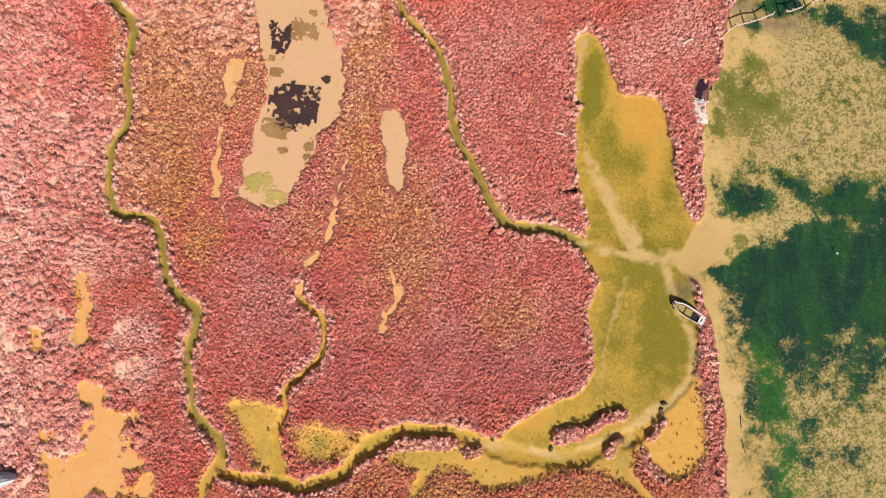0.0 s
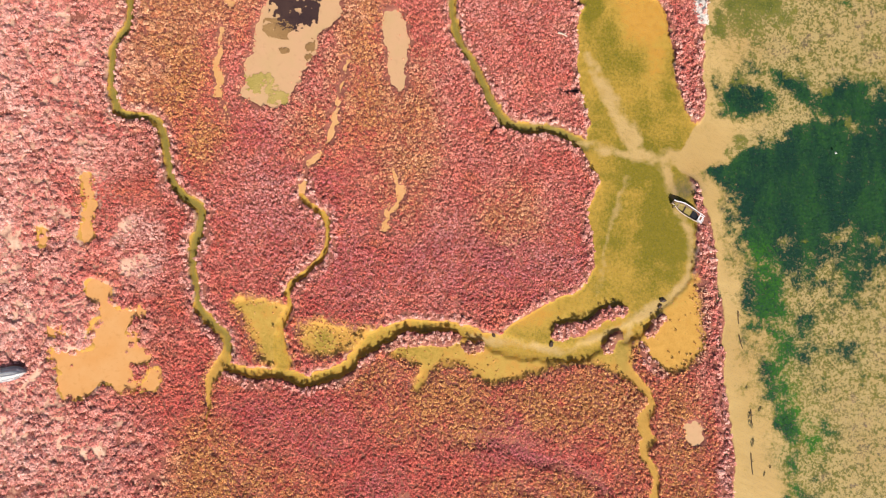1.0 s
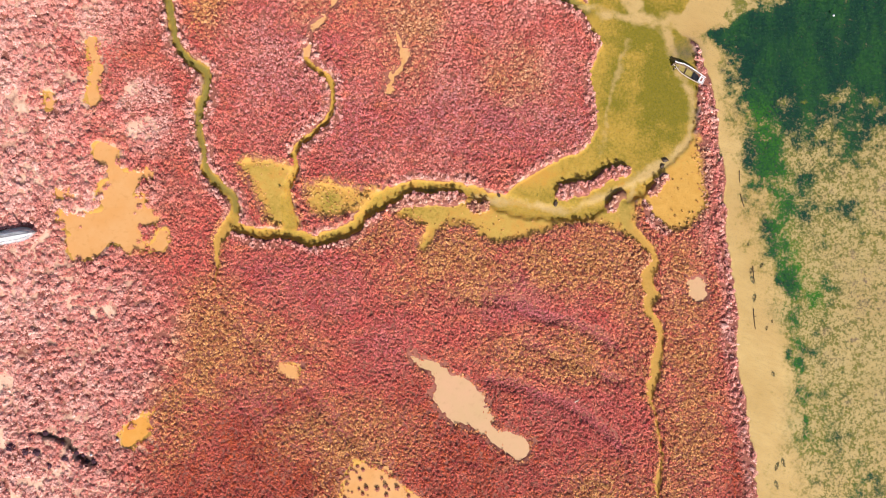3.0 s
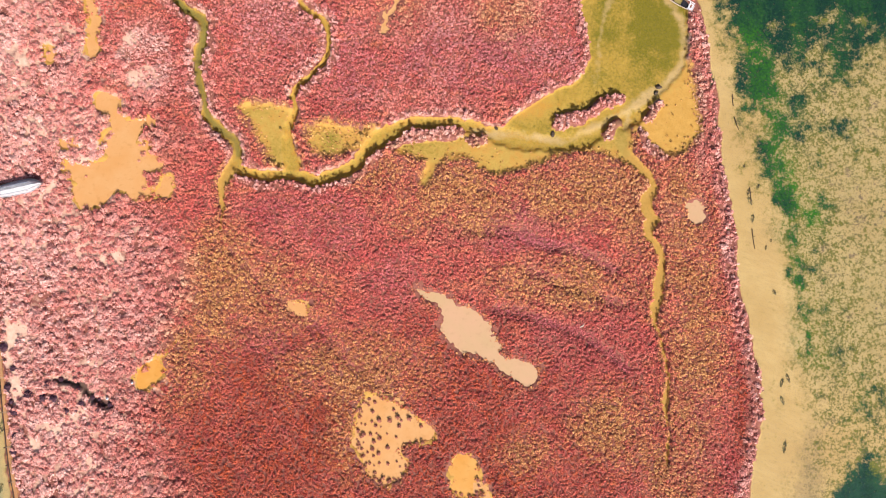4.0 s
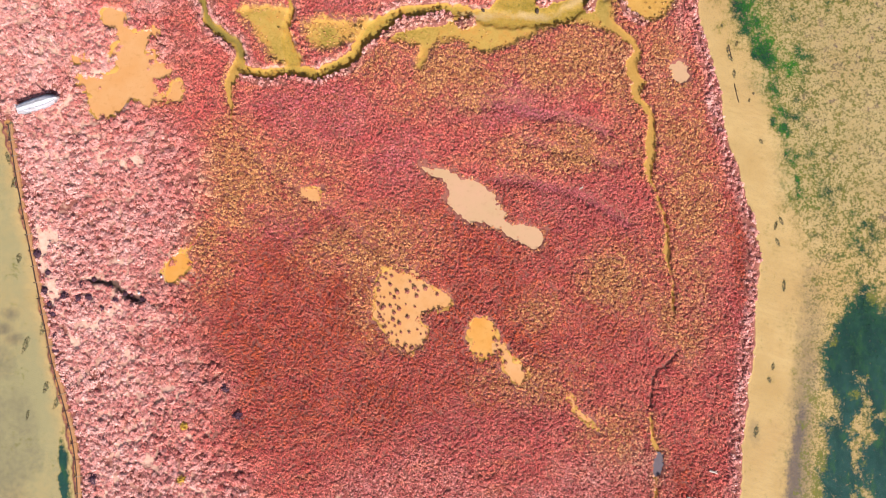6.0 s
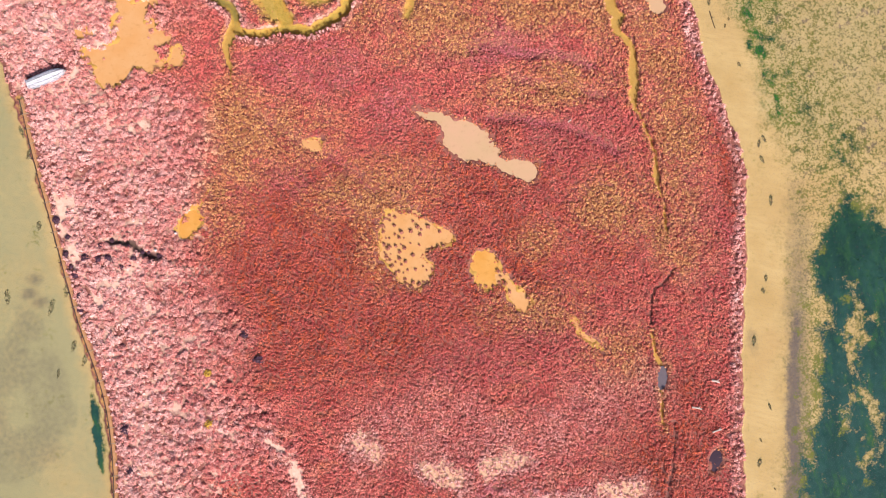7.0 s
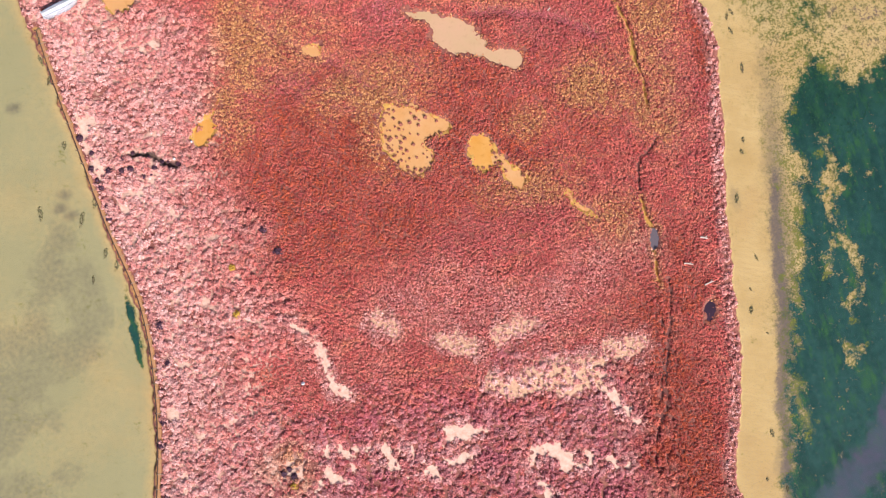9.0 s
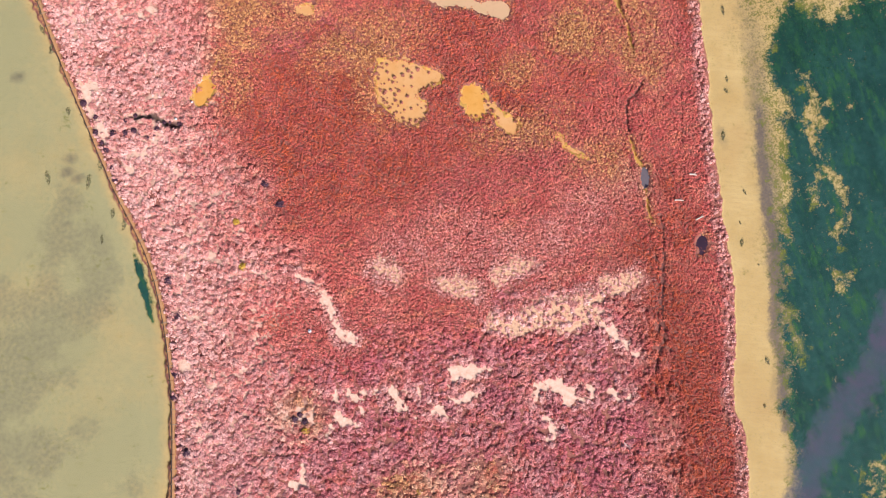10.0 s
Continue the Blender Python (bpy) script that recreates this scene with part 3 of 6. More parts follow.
WHITE_NORTH = [(-3.7, 12.5), (-2.6, 12.1), (12.7, 17.8), (13.1, 15.1), (29.3, 1.2), (23.2, 12.4), (24.7, -6.3)]
WEST_WALL = [(-65.1, -32.6), (-64.3, -39.9), (-62.8, -50.1), (-61.3, -60.0), (-59.5, -68.1), (-59.0, -73.0), (-59.1, -78.3), (-59.7, -84.2), (-61.0, -91.4), (-63.5, -101.2)]


# ---- materials ----
class Nodes:
    """A small writer of node trees."""

    def __init__(self, name):
        self.mat = bpy.data.materials.new(name)
        self.mat.use_nodes = True
        self.tree = self.mat.node_tree
        self.bsdf = self.tree.nodes["Principled BSDF"]

    def node(self, kind, **inputs):
        n = self.tree.nodes.new(kind)
        for key, value in inputs.items():
            self.plug(n.inputs[key.replace("_", " ")], value)
        return n

    def plug(self, socket, value):
        if isinstance(value, bpy.types.NodeSocket):
            self.tree.links.new(value, socket)
        else:
            socket.default_value = value

    def noise(self, scale, detail=4.0, rough=0.6, stretch=None, turn=None):
        place = self.node("ShaderNodeNewGeometry").outputs["Position"]
        if stretch:
            m = self.node("ShaderNodeMapping", Vector=place)
            m.inputs["Scale"].default_value = stretch
            if turn is not None:
                m.vector_type = "TEXTURE"
                m.inputs["Rotation"].default_value[2] = turn
            place = m.outputs[0]
        n = self.node("ShaderNodeTexNoise", Vector=place, Scale=scale, Detail=detail, Roughness=rough)
        return n.outputs[0]

    def ramp(self, fac, low, high):
        n = self.node("ShaderNodeMapRange", Value=fac)
        n.inputs["From Min"].default_value, n.inputs["From Max"].default_value = low, high
        return n.outputs[0]

    def math(self, op, a, b=0.0):
        n = self.tree.nodes.new("ShaderNodeMath")
        n.operation = op
        self.plug(n.inputs[0], a), self.plug(n.inputs[1], b)
        return n.outputs[0]

    def mix(self, fac, a, b, blend="MIX"):
        n = self.tree.nodes.new("ShaderNodeMix")
        n.data_type, n.blend_type = "RGBA", blend
        self.plug(n.inputs[0], fac)
        for socket, c in ((n.inputs[6], a), (n.inputs[7], b)):
            self.plug(socket, (*c, 1.0) if isinstance(c, tuple) and len(c) == 3 else c)
        return n.outputs[2]

    def split(self, attribute):
        a = self.node("ShaderNodeAttribute")
        a.attribute_name = attribute
        s = self.node("ShaderNodeSeparateColor", Color=a.outputs["Color"])
        return [*s.outputs, a.outputs["Alpha"]]

    def bump(self, height, strength, distance):
        b = self.node("ShaderNodeBump", Height=height, Strength=strength, Distance=distance)
        self.tree.links.new(b.outputs[0], self.bsdf.inputs["Normal"])

    def done(self, colour, rough=0.8, spec=0.3, metal=0.0):
        self.plug(self.bsdf.inputs["Base Color"], (*colour, 1.0) if isinstance(colour, tuple) and len(colour) == 3 else colour)
        self.plug(self.bsdf.inputs["Roughness"], rough)
        self.plug(self.bsdf.inputs["Specular IOR Level"], spec)
        self.plug(self.bsdf.inputs["Metallic"], metal)
        return self.mat


def ground_material():
    """Marsh soil, ochre mud, algae film, sand, weed bed, grey silt and bare salt crust, each where it lies, with shade
    painted into hollows.
    """
    n = Nodes("marsh_ground")
    fine, mid, broad = n.noise(9.0, 5), n.noise(1.6, 5), n.noise(0.22, 5)
    speck, blot = n.noise(3.4, 4, 0.65), n.noise(1.15, 5, 0.7)
    ripple = n.noise(1.0, 5, 0.65, (1.6, 0.30, 1.0), -0.36)
    mud, algae, sand, weed = n.split("zone")
    silt, bare, film, mottle = n.split("cover")
    deep, vivid, dark, channel = n.split("tint")
    olive_weed, silt_edge, hollow, straw = n.split("growth")
    soil = n.mix(n.ramp(mid, 0.35, 0.7), (0.19, 0.06, 0.05), (0.36, 0.13, 0.09))
    soil = n.mix(n.ramp(fine, 0.5, 0.75), soil, (0.40, 0.19, 0.13))
    ochre = n.mix(n.ramp(mid, 0.3, 0.7), (0.51, 0.275, 0.055), (0.60, 0.345, 0.085))
    ochre = n.mix(n.ramp(fine, 0.55, 0.8), ochre, (0.36, 0.19, 0.05))
    olive = n.mix(n.ramp(mid, 0.3, 0.7), (0.40, 0.255, 0.048), (0.52, 0.335, 0.078))
    green = n.mix(n.ramp(fine, 0.45, 0.7), (0.24, 0.190, 0.022), (0.12, 0.115, 0.012))
    beach = n.mix(n.ramp(broad, 0.3, 0.7), (0.50, 0.335, 0.15), (0.60, 0.43, 0.22))
    beach = n.mix(n.math("MULTIPLY", n.ramp(ripple, 0.40, 0.75), 0.6), beach, (0.46, 0.31, 0.14))
    beach = n.mix(n.ramp(fine, 0.68, 0.82), beach, (0.26, 0.19, 0.07))
    beach = n.mix(n.math("MULTIPLY", n.ramp(n.noise(0.11, 4), 0.52, 0.7), 0.5), beach, (0.42, 0.25, 0.10))
    grass = n.mix(n.ramp(speck, 0.35, 0.68), (0.006, 0.046, 0.026), (0.030, 0.115, 0.026))
    drift = n.noise(0.16, 5, 0.65, (2.2, 0.7, 1.0))
    teal = n.mix(n.ramp(blot, 0.3, 0.7), (0.008, 0.049, 0.047), (0.025, 0.086, 0.079))
    teal = n.mix(n.ramp(drift, 0.46, 0.72), teal, n.mix(n.ramp(speck, 0.35, 0.65), (0.003, 0.026, 0.028), (0.008, 0.048, 0.036)))
    grass = n.mix(n.ramp(drift, 0.42, 0.56), grass, n.mix(n.ramp(speck, 0.35, 0.68), (0.003, 0.026, 0.026), (0.010, 0.060, 0.030)))
    teal = n.mix(n.ramp(n.noise(0.45, 5, 0.7, (1.6, 0.6, 1.0)), 0.52, 0.68), teal, (0.030, 0.105, 0.040))
    grass = n.mix(deep, grass, teal)
    grass = n.mix(n.ramp(n.math("ADD", vivid, n.math("SUBTRACT", speck, 0.5)), 0.35, 0.7), grass, (0.035, 0.15, 0.015))
    grass = n.mix(n.ramp(n.math("ADD", weed, n.math("MULTIPLY", n.math("SUBTRACT", blot, 0.5), 0.8)), 0.34, 0.66), n.mix(n.ramp(speck, 0.35, 0.65), (0.085, 0.10, 0.012), (0.18, 0.165, 0.03)), grass)
    grey = n.mix(n.ramp(broad, 0.35, 0.65), (0.095, 0.070, 0.130), (0.055, 0.080, 0.115))
    crust = n.mix(n.ramp(mid, 0.35, 0.7), (0.80, 0.56, 0.42), (0.66, 0.38, 0.27))
    crust = n.mix(n.math("MULTIPLY", straw, 0.8), crust, n.mix(n.ramp(speck, 0.4, 0.65), (0.74, 0.46, 0.26), (0.52, 0.26, 0.15)))
    edge = n.math("MULTIPLY", n.math("SUBTRACT", mid, 0.5), 0.9)
    rag = n.math("MULTIPLY", n.math("SUBTRACT", speck, 0.5), 1.3)

    def where(mask, low=0.35, high=0.65, by=edge):
        return n.ramp(n.math("ADD", mask, by), low, high)

    colour = n.mix(where(bare), soil, crust)
    colour = n.mix(where(mud), colour, ochre)
    colour = n.mix(where(algae, 0.15, 0.35), colour, olive)
    colour = n.mix(where(algae, 0.36, 0.90, rag), colour, green)
    colour = n.mix(n.math("MULTIPLY", channel, 0.7), colour, (0.17, 0.155, 0.045))
    # shade painted into the colour of gullies, clefts and ruts
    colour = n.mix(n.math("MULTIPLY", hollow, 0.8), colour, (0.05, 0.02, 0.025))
    colour = n.mix(where(sand, 0.25, 0.75), colour, beach)
    colour = n.mix(n.math("MULTIPLY", n.math("MULTIPLY", where(film, 0.0, 1.0), n.ramp(film, 0.0, 0.2)), 0.85), colour, (0.33, 0.305, 0.18))
    spots = n.math("MULTIPLY", n.ramp(n.math("ADD", n.math("MULTIPLY", speck, 0.65), n.math("MULTIPLY", blot, 0.35)), 0.47, 0.58), mottle)
    colour = n.mix(n.math("MULTIPLY", spots, 0.9), colour, n.mix(n.ramp(vivid, 0.05, 0.18), n.mix(n.ramp(n.noise(0.5, 3), 0.52, 0.68), (0.15, 0.14, 0.045), (0.16, 0.105, 0.10)), n.mix(n.ramp(n.noise(0.7, 3), 0.4, 0.6), (0.07, 0.13, 0.025), (0.17, 0.16, 0.04))))
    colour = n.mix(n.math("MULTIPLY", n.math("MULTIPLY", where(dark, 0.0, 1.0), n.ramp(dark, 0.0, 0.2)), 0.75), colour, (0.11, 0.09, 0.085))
    torn = n.math("ADD", n.math("MULTIPLY", n.math("SUBTRACT", speck, 0.5), 1.5), n.math("MULTIPLY", n.math("SUBTRACT", blot, 0.5), 1.1))
    colour = n.mix(n.math("MULTIPLY", where(silt_edge, 0.2, 0.9, rag), 0.8), colour, (0.14, 0.105, 0.105))
    colour = n.mix(where(weed, 0.20, 0.72, torn), colour, grass)
    colour = n.mix(where(olive_weed, 0.30, 0.75, torn), colour, n.mix(n.ramp(n.math("ADD", n.math("MULTIPLY", speck, 0.5), n.math("MULTIPLY", blot, 0.5)), 0.38, 0.62), (0.045, 0.085, 0.014), (0.22, 0.20, 0.045)))
    colour = n.mix(n.math("MULTIPLY", where(silt, 0.2, 0.9), 0.85), colour, grey)
    n.bump(n.math("ADD", fine, ripple), 0.35, 0.05)
    return n.done(colour, n.ramp(mid, -0.6, 0.9), 0.2)


def mud_material(name, a, b, dark, wet):
    n = Nodes(name)
    broad, mid, fine = n.noise(0.35, 4), n.noise(1.8, 5), n.noise(12.0, 4)
    colour = n.mix(n.ramp(broad, 0.32, 0.68), a, b)
    colour = n.mix(n.ramp(mid, 0.56, 0.8), colour, dark)
    colour = n.mix(n.ramp(fine, 0.6, 0.8), colour, n.mix(0.35, b, dark))
    n.bump(fine, 0.25, 0.02)
    return n.done(colour, wet, 0.35)


def leaf_material(name):
    """Marsh plants: red glasswort, pale woody shrub, olive grass, purple and rust stands, mixed as they grow."""
    n = Nodes(name)
    pale, olive, rust, purple = n.split("species")
    own = n.node("ShaderNodeAttribute")
    own.attribute_name = "own"
    leaf = n.node("ShaderNodeNewGeometry").outputs["Random Per Island"]
    broad, mid = n.noise(0.25, 4), n.noise(1.3, 4)
    wander = n.math("MULTIPLY", n.math("SUBTRACT", own.outputs["Fac"], 0.5), 0.65)

    def where(mask):
        return n.ramp(n.math("ADD", mask, n.math("MULTIPLY", wander, n.ramp(mask, 0.0, 0.3))), 0.15, 0.85)

    colour = n.mix(n.ramp(broad, 0.35, 0.65), (0.67, 0.132, 0.108), (0.79, 0.205, 0.152))
    colour = n.mix(n.ramp(mid, 0.5, 0.8), colour, (0.62, 0.135, 0.125))
    wine, salmon = n.noise(0.75, 6, 0.7), n.noise(0.55, 5, 0.65)
    colour = n.mix(n.math("MULTIPLY", n.ramp(wine, 0.50, 0.72), 0.65), colour, (0.40, 0.075, 0.085))
    colour = n.mix(n.ramp(salmon, 0.52, 0.76), colour, (0.91, 0.33, 0.225))
    swale = n.ramp(n.noise(0.42, 5, 0.65, (0.55, 1.9, 1.0)), 0.50, 0.68)
    colour = n.mix(n.math("MULTIPLY", swale, 0.5), colour, (0.45, 0.075, 0.085))
    ridge = n.ramp(n.noise(0.30, 5, 0.65, (0.7, 1.7, 2.0)), 0.54, 0.72)
    colour = n.mix(n.math("MULTIPLY", ridge, 0.75), colour, (0.86, 0.31, 0.15))
    colour = n.mix(where(purple), colour, (0.57, 0.155, 0.175))
    comb = n.ramp(n.noise(0.8, 5, 0.7, (1.3, 0.8, 1.0)), 0.30, 0.70)
    colour = n.mix(where(rust), colour, n.mix(comb, (0.30, 0.045, 0.055), (0.70, 0.150, 0.055)))
    colour = n.mix(where(olive), colour, n.mix(own.outputs["Fac"], (0.53, 0.225, 0.070), (0.72, 0.365, 0.150)))
    colour = n.mix(n.ramp(olive, 0.86, 0.98), colour, n.mix(own.outputs["Fac"], (0.50, 0.27, 0.070), (0.66, 0.40, 0.13)))
    def toned(c, low, leafy, grown):
        v = n.math("ADD", n.math("ADD", low, n.math("MULTIPLY", n.math("POWER", leaf, 1.5), leafy)), n.math("MULTIPLY", own.outputs["Fac"], grown))
        return n.mix(1.0, c, n.node("ShaderNodeCombineColor", Red=v, Green=v, Blue=v).outputs[0], "MULTIPLY")

    straw = n.mix(n.ramp(own.outputs["Fac"], 0.2, 0.8), (0.90, 0.42, 0.36), (0.93, 0.54, 0.47))
    calm = n.ramp(n.math("ADD", pale, n.math("MULTIPLY", n.math("MULTIPLY", wander, 0.45), n.ramp(pale, 0.0, 0.3))), 0.10, 0.95)
    colour = n.mix(calm, toned(colour, 0.47, 0.74, 0.33), toned(straw, 0.60, 0.46, 0.14))
    return n.done(colour, 0.75, 0.2)


def plain_material(name, a, b, rough=0.7, scale=3.0, spec=0.3, metal=0.0, bump=0.3, stretch=None):
    n = Nodes(name)
    grain, broad = n.noise(scale * 6, 5, 0.6, stretch), n.noise(scale, 4)
    colour = n.mix(n.ramp(grain, 0.35, 0.7), a, b)
    colour = n.mix(n.ramp(broad, 0.5, 0.85), colour, tuple(c * 0.55 for c in a))
    n.bump(grain, bump, 0.01)
    return n.done(colour, rough, spec, metal)


def water_material():
    """Clear shallow water: light passes with a faint green tint, and the surface mirrors by Fresnel."""
    n = Nodes("clear_water")
    n.tree.nodes.remove(n.bsdf)
    clear = n.node("ShaderNodeBsdfTransparent", Color=(0.90, 0.95, 0.89, 1.0))
    gloss = n.node("ShaderNodeBsdfGlossy", Roughness=0.08)
    fresnel = n.node("ShaderNodeFresnel", IOR=1.33)
    ripple = n.node("ShaderNodeBump", Height=n.noise(2.0, 3), Strength=0.15, Distance=0.05)
    n.tree.links.new(ripple.outputs[0], gloss.inputs["Normal"])
    m = n.node("ShaderNodeMixShader", Fac=fresnel.outputs[0])
    n.tree.links.new(clear.outputs[0], m.inputs[1])
    n.tree.links.new(gloss.outputs[0], m.inputs[2])
    n.tree.links.new(m.outputs[0], n.tree.nodes["Material Output"].inputs["Surface"])
    return n.mat


GROUND = ground_material()
LEAF = leaf_material("marsh_leaf")
WEED_LEAF = plain_material("weed_leaf", (0.008, 0.055, 0.034), (0.030, 0.115, 0.035), 0.6, 1.2, bump=0.0)
WEED_DRY = plain_material("weed_dry", (0.15, 0.135, 0.07), (0.22, 0.20, 0.10), 0.7, 1.2, bump=0.0)
WATER = water_material()
BEIGE = mud_material("beige_mud", (0.60, 0.355, 0.205), (0.55, 0.355, 0.185), (0.50, 0.30, 0.16), 0.55)
AMBER = mud_material("amber_mud", (0.62, 0.28, 0.045), (0.68, 0.35, 0.09), (0.52, 0.22, 0.03), 0.5)
TAN = mud_material("tan_mud", (0.65, 0.35, 0.14), (0.62, 0.30, 0.095), (0.54, 0.26, 0.08), 0.6)
LIGHT_TAN = mud_material("light_tan_mud", (0.66, 0.375, 0.18), (0.62, 0.33, 0.12), (0.54, 0.27, 0.10), 0.6)
# mud of the dark pond, and the painted shade in the bank notch
DARK_MUD_AND_SHADE = mud_material("dark_mud_and_shade", (0.03, 0.012, 0.025), (0.05, 0.02, 0.035), (0.02, 0.01, 0.02), 0.4)
GREY_MUD = mud_material("grey_mud", (0.15, 0.12, 0.135), (0.12, 0.10, 0.11), (0.09, 0.07, 0.08), 0.4)


# ---- fields: smooth noise and distances to the outlines ----
rng = np.random.default_rng(7)
LATTICE = rng.random((8, 256, 256))


def value_noise(x, y, size, layer=0):
    u, v = x / size + 91.3, y / size + 57.7
    i, j = np.floor(u).astype(int), np.floor(v).astype(int)
    f, g = u - i, v - j
    f, g = f * f * (3 - 2 * f), g * g * (3 - 2 * g)
    a = LATTICE[layer % 8]
    i0, i1, j0, j1 = i % 256, (i + 1) % 256, j % 256, (j + 1) % 256
    return (a[i0, j0] * (1 - f) + a[i1, j0] * f) * (1 - g) + (a[i0, j1] * (1 - f) + a[i1, j1] * f) * g


def fbm(x, y, size, layer=0, octaves=3):
    total, weight = 0.0, 0.0
    for k in range(octaves):
        total = total + value_noise(x, y, size / 2**k, layer + k) * 0.5**k
        weight += 0.5**k
    return total / weight - 0.5


def smooth(a, b, x):
    t = np.clip((x - a) / (b - a), 0, 1)
    return t * t * (3 - 2 * t)


def rounded(points, closed, steps=3):
    """A smooth curve through the points."""
    p = np.array(points, float)
    ends = (p[-1:], p[:2]) if closed else (2 * p[:1] - p[1:2], 2 * p[-1:] - p[-2:-1])
    q = np.vstack([ends[0], p, ends[1]])
    a, b, c, d = q[:-3], q[1:-2], q[2:-1], q[3:]
    t = (np.arange(steps) / steps)[None, :, None]
    a, b, c, d = a[:, None], b[:, None], c[:, None], d[:, None]
    curve = b + 0.45 * t * (c - a) + t * t * ((3 * (c - b) - 0.9 * (c - a) - 0.45 * (d - b))) + t**3 * (2 * (b - c) + 0.45 * (c - a) + 0.45 * (d - b))
    curve = curve.reshape(-1, p.shape[1])
    return curve if closed else np.vstack([curve, p[-1:]])


def near_box(x, y, p, reach):
    return np.nonzero((x > p[:, 0].min() - reach) & (x < p[:, 0].max() + reach) & (y > p[:, 1].min() - reach) & (y < p[:, 1].max() + reach))[0]


def area(points, x, y, reach=4.0, closed=True):
    """Signed distance to an outline, below zero inside it."""
    p = rounded(points, closed)
    out = np.full(x.shape, 99.0)
    k = near_box(x, y, p, reach)
    px, py = x[k], y[k]
    d, inside = np.full(k.shape, 1e9), np.zeros(k.shape, bool)
    for (ax, ay), (bx, by) in zip(p, np.roll(p, -1, 0)):
        ex, ey = bx - ax, by - ay
        t = np.clip(((px - ax) * ex + (py - ay) * ey) / (ex * ex + ey * ey + 1e-9), 0, 1)
        d = np.minimum(d, (px - ax - t * ex) ** 2 + (py - ay - t * ey) ** 2)
        inside ^= ((ay > py) != (by > py)) & (px < ex * (py - ay) / (ey if abs(ey) > 1e-9 else 1e-9) + ax)
    out[k] = np.where(inside, -1, 1) * np.sqrt(d)
    return out


def line(points, x, y, reach=4.0):
    """Distance to the banks of a creek given as a centre line with half widths, below zero inside it."""
    p = rounded(points, False)
    out = np.full(x.shape, 99.0)
    k = near_box(x, y, p, reach)
    px, py = x[k], y[k]
    d = np.full(k.shape, 99.0)
    for (ax, ay, aw), (bx, by, bw) in zip(p[:-1], p[1:]):
        ex, ey = bx - ax, by - ay
        t = np.clip(((px - ax) * ex + (py - ay) * ey) / (ex * ex + ey * ey + 1e-9), 0, 1)
        d = np.minimum(d, np.hypot(px - ax - t * ex, py - ay - t * ey) - (aw + (bw - aw) * t))
    out[k] = d
    return out


def union(shapes, x, y, reach=4.0):
    out = np.full(x.shape, 99.0)
    for s in shapes:
        out = np.minimum(out, line(s, x, y, reach) if len(s[0]) == 3 else area(s, x, y, reach))
    return out


def stand(blobs, x, y):
    out = np.zeros(x.shape)
    for cx, cy, rx, ry, a in blobs:
        out = np.maximum(out, a * np.exp(-0.7 * (((x - cx) / rx) ** 2 + ((y - cy) / ry) ** 2) ** 1.3))
    return out


MARSH = [(-95.0, 36.0), *SHORE_WEST, (-66.0, -128.0), (5.5, -128.0), *SHORE_EAST[::-1], (16.2, 36.0)]
CREEKS = [CREEK_WEST, CREEK_MAIN, CREEK_MIDDLE, CREEK_NORTH]
RILLS = [CREEK_SOUTHWEST, CREEK_SOUTHEAST, CREEK_EAST]
RUTS = [RUT_A, RUT_B, RUT_C, RUT_D, RUT_E]
FURROWS = [FURROW_A, FURROW_B, FURROW_C, FURROW_D]
TRAILS = [TRAIL_MOUTH, TRAIL_BEND, TRAIL_POOL, TRAIL_FAINT, TRAIL_TOP, TRAIL_SOUTH]
POOLS = [POOL_NORTH, POOL_SOUTH]
FLATS = [FLAT_SOUTH, FLAT_DELTA, FLAT_GREEN, FLAT_ORANGE]
BARS = [BAR_LONG, BAR_SMALL, BAR_WEST, BAR_DOT, BAR_CREEK, BAR_EAST, BAR_SPIT]
PANS = [
    (PAN_NORTH, BEIGE, "broad beige dried mud pan with dark algae crusts"), (PAN_OVAL, BEIGE, "narrow oval pan of pale beige mud"),
    (PAN_STRIP, LIGHT_TAN, "short strip of bare tan mud"), (PAN_STREAK, LIGHT_TAN, "thin ragged streak of tan mud"),
    (PAN_TRACK, LIGHT_TAN, "narrow winding track of bare tan mud"), (PAN_TAIL, LIGHT_TAN, "small tail of tan mud among olive plants"),
    (PAN_BEIGE, BEIGE, "long beige pan of smooth wet mud"), (PAN_TUFTED, TAN, "tan mud pan dotted with dark tufts"),
    (PAN_AMBER, AMBER, "amber pan of wet mud"), (PAN_AMBER_SMALL, TAN, "small tan mud hollow beside an amber pan"),
    (PAN_EAST_CHAIN, TAN, "string of small tan mud hollows"), (PAN_ORANGE, AMBER, "small bright orange mud puddle"),
    (PAN_SQUARE, BEIGE, "small squarish pale beige mud patch"), (PAN_ROUND, TAN, "small round tan mud patch"),
    (PAN_WEST, TAN, "large ragged pan of tan mud"), 
    (PAN_WEST_SPOTS, TAN, "small tan mud spot beside a larger pan"), (PAN_BAR, TAN, "straight bar of tan mud among pink shrubs"),
    (PAN_BAR_SHORT, TAN, "short bar of tan mud"), (PAN_DISC, TAN, "small round patch of tan mud"),
    (POND_DARK, DARK_MUD_AND_SHADE, "small dark purple-black pond near the shore"), (NOTCH_SHADE, DARK_MUD_AND_SHADE, "notch in the marsh bank, its overhang's shade laid as a dark sheet"), (POND_GREY, GREY_MUD, "small grey mud puddle beside a rill"),
]
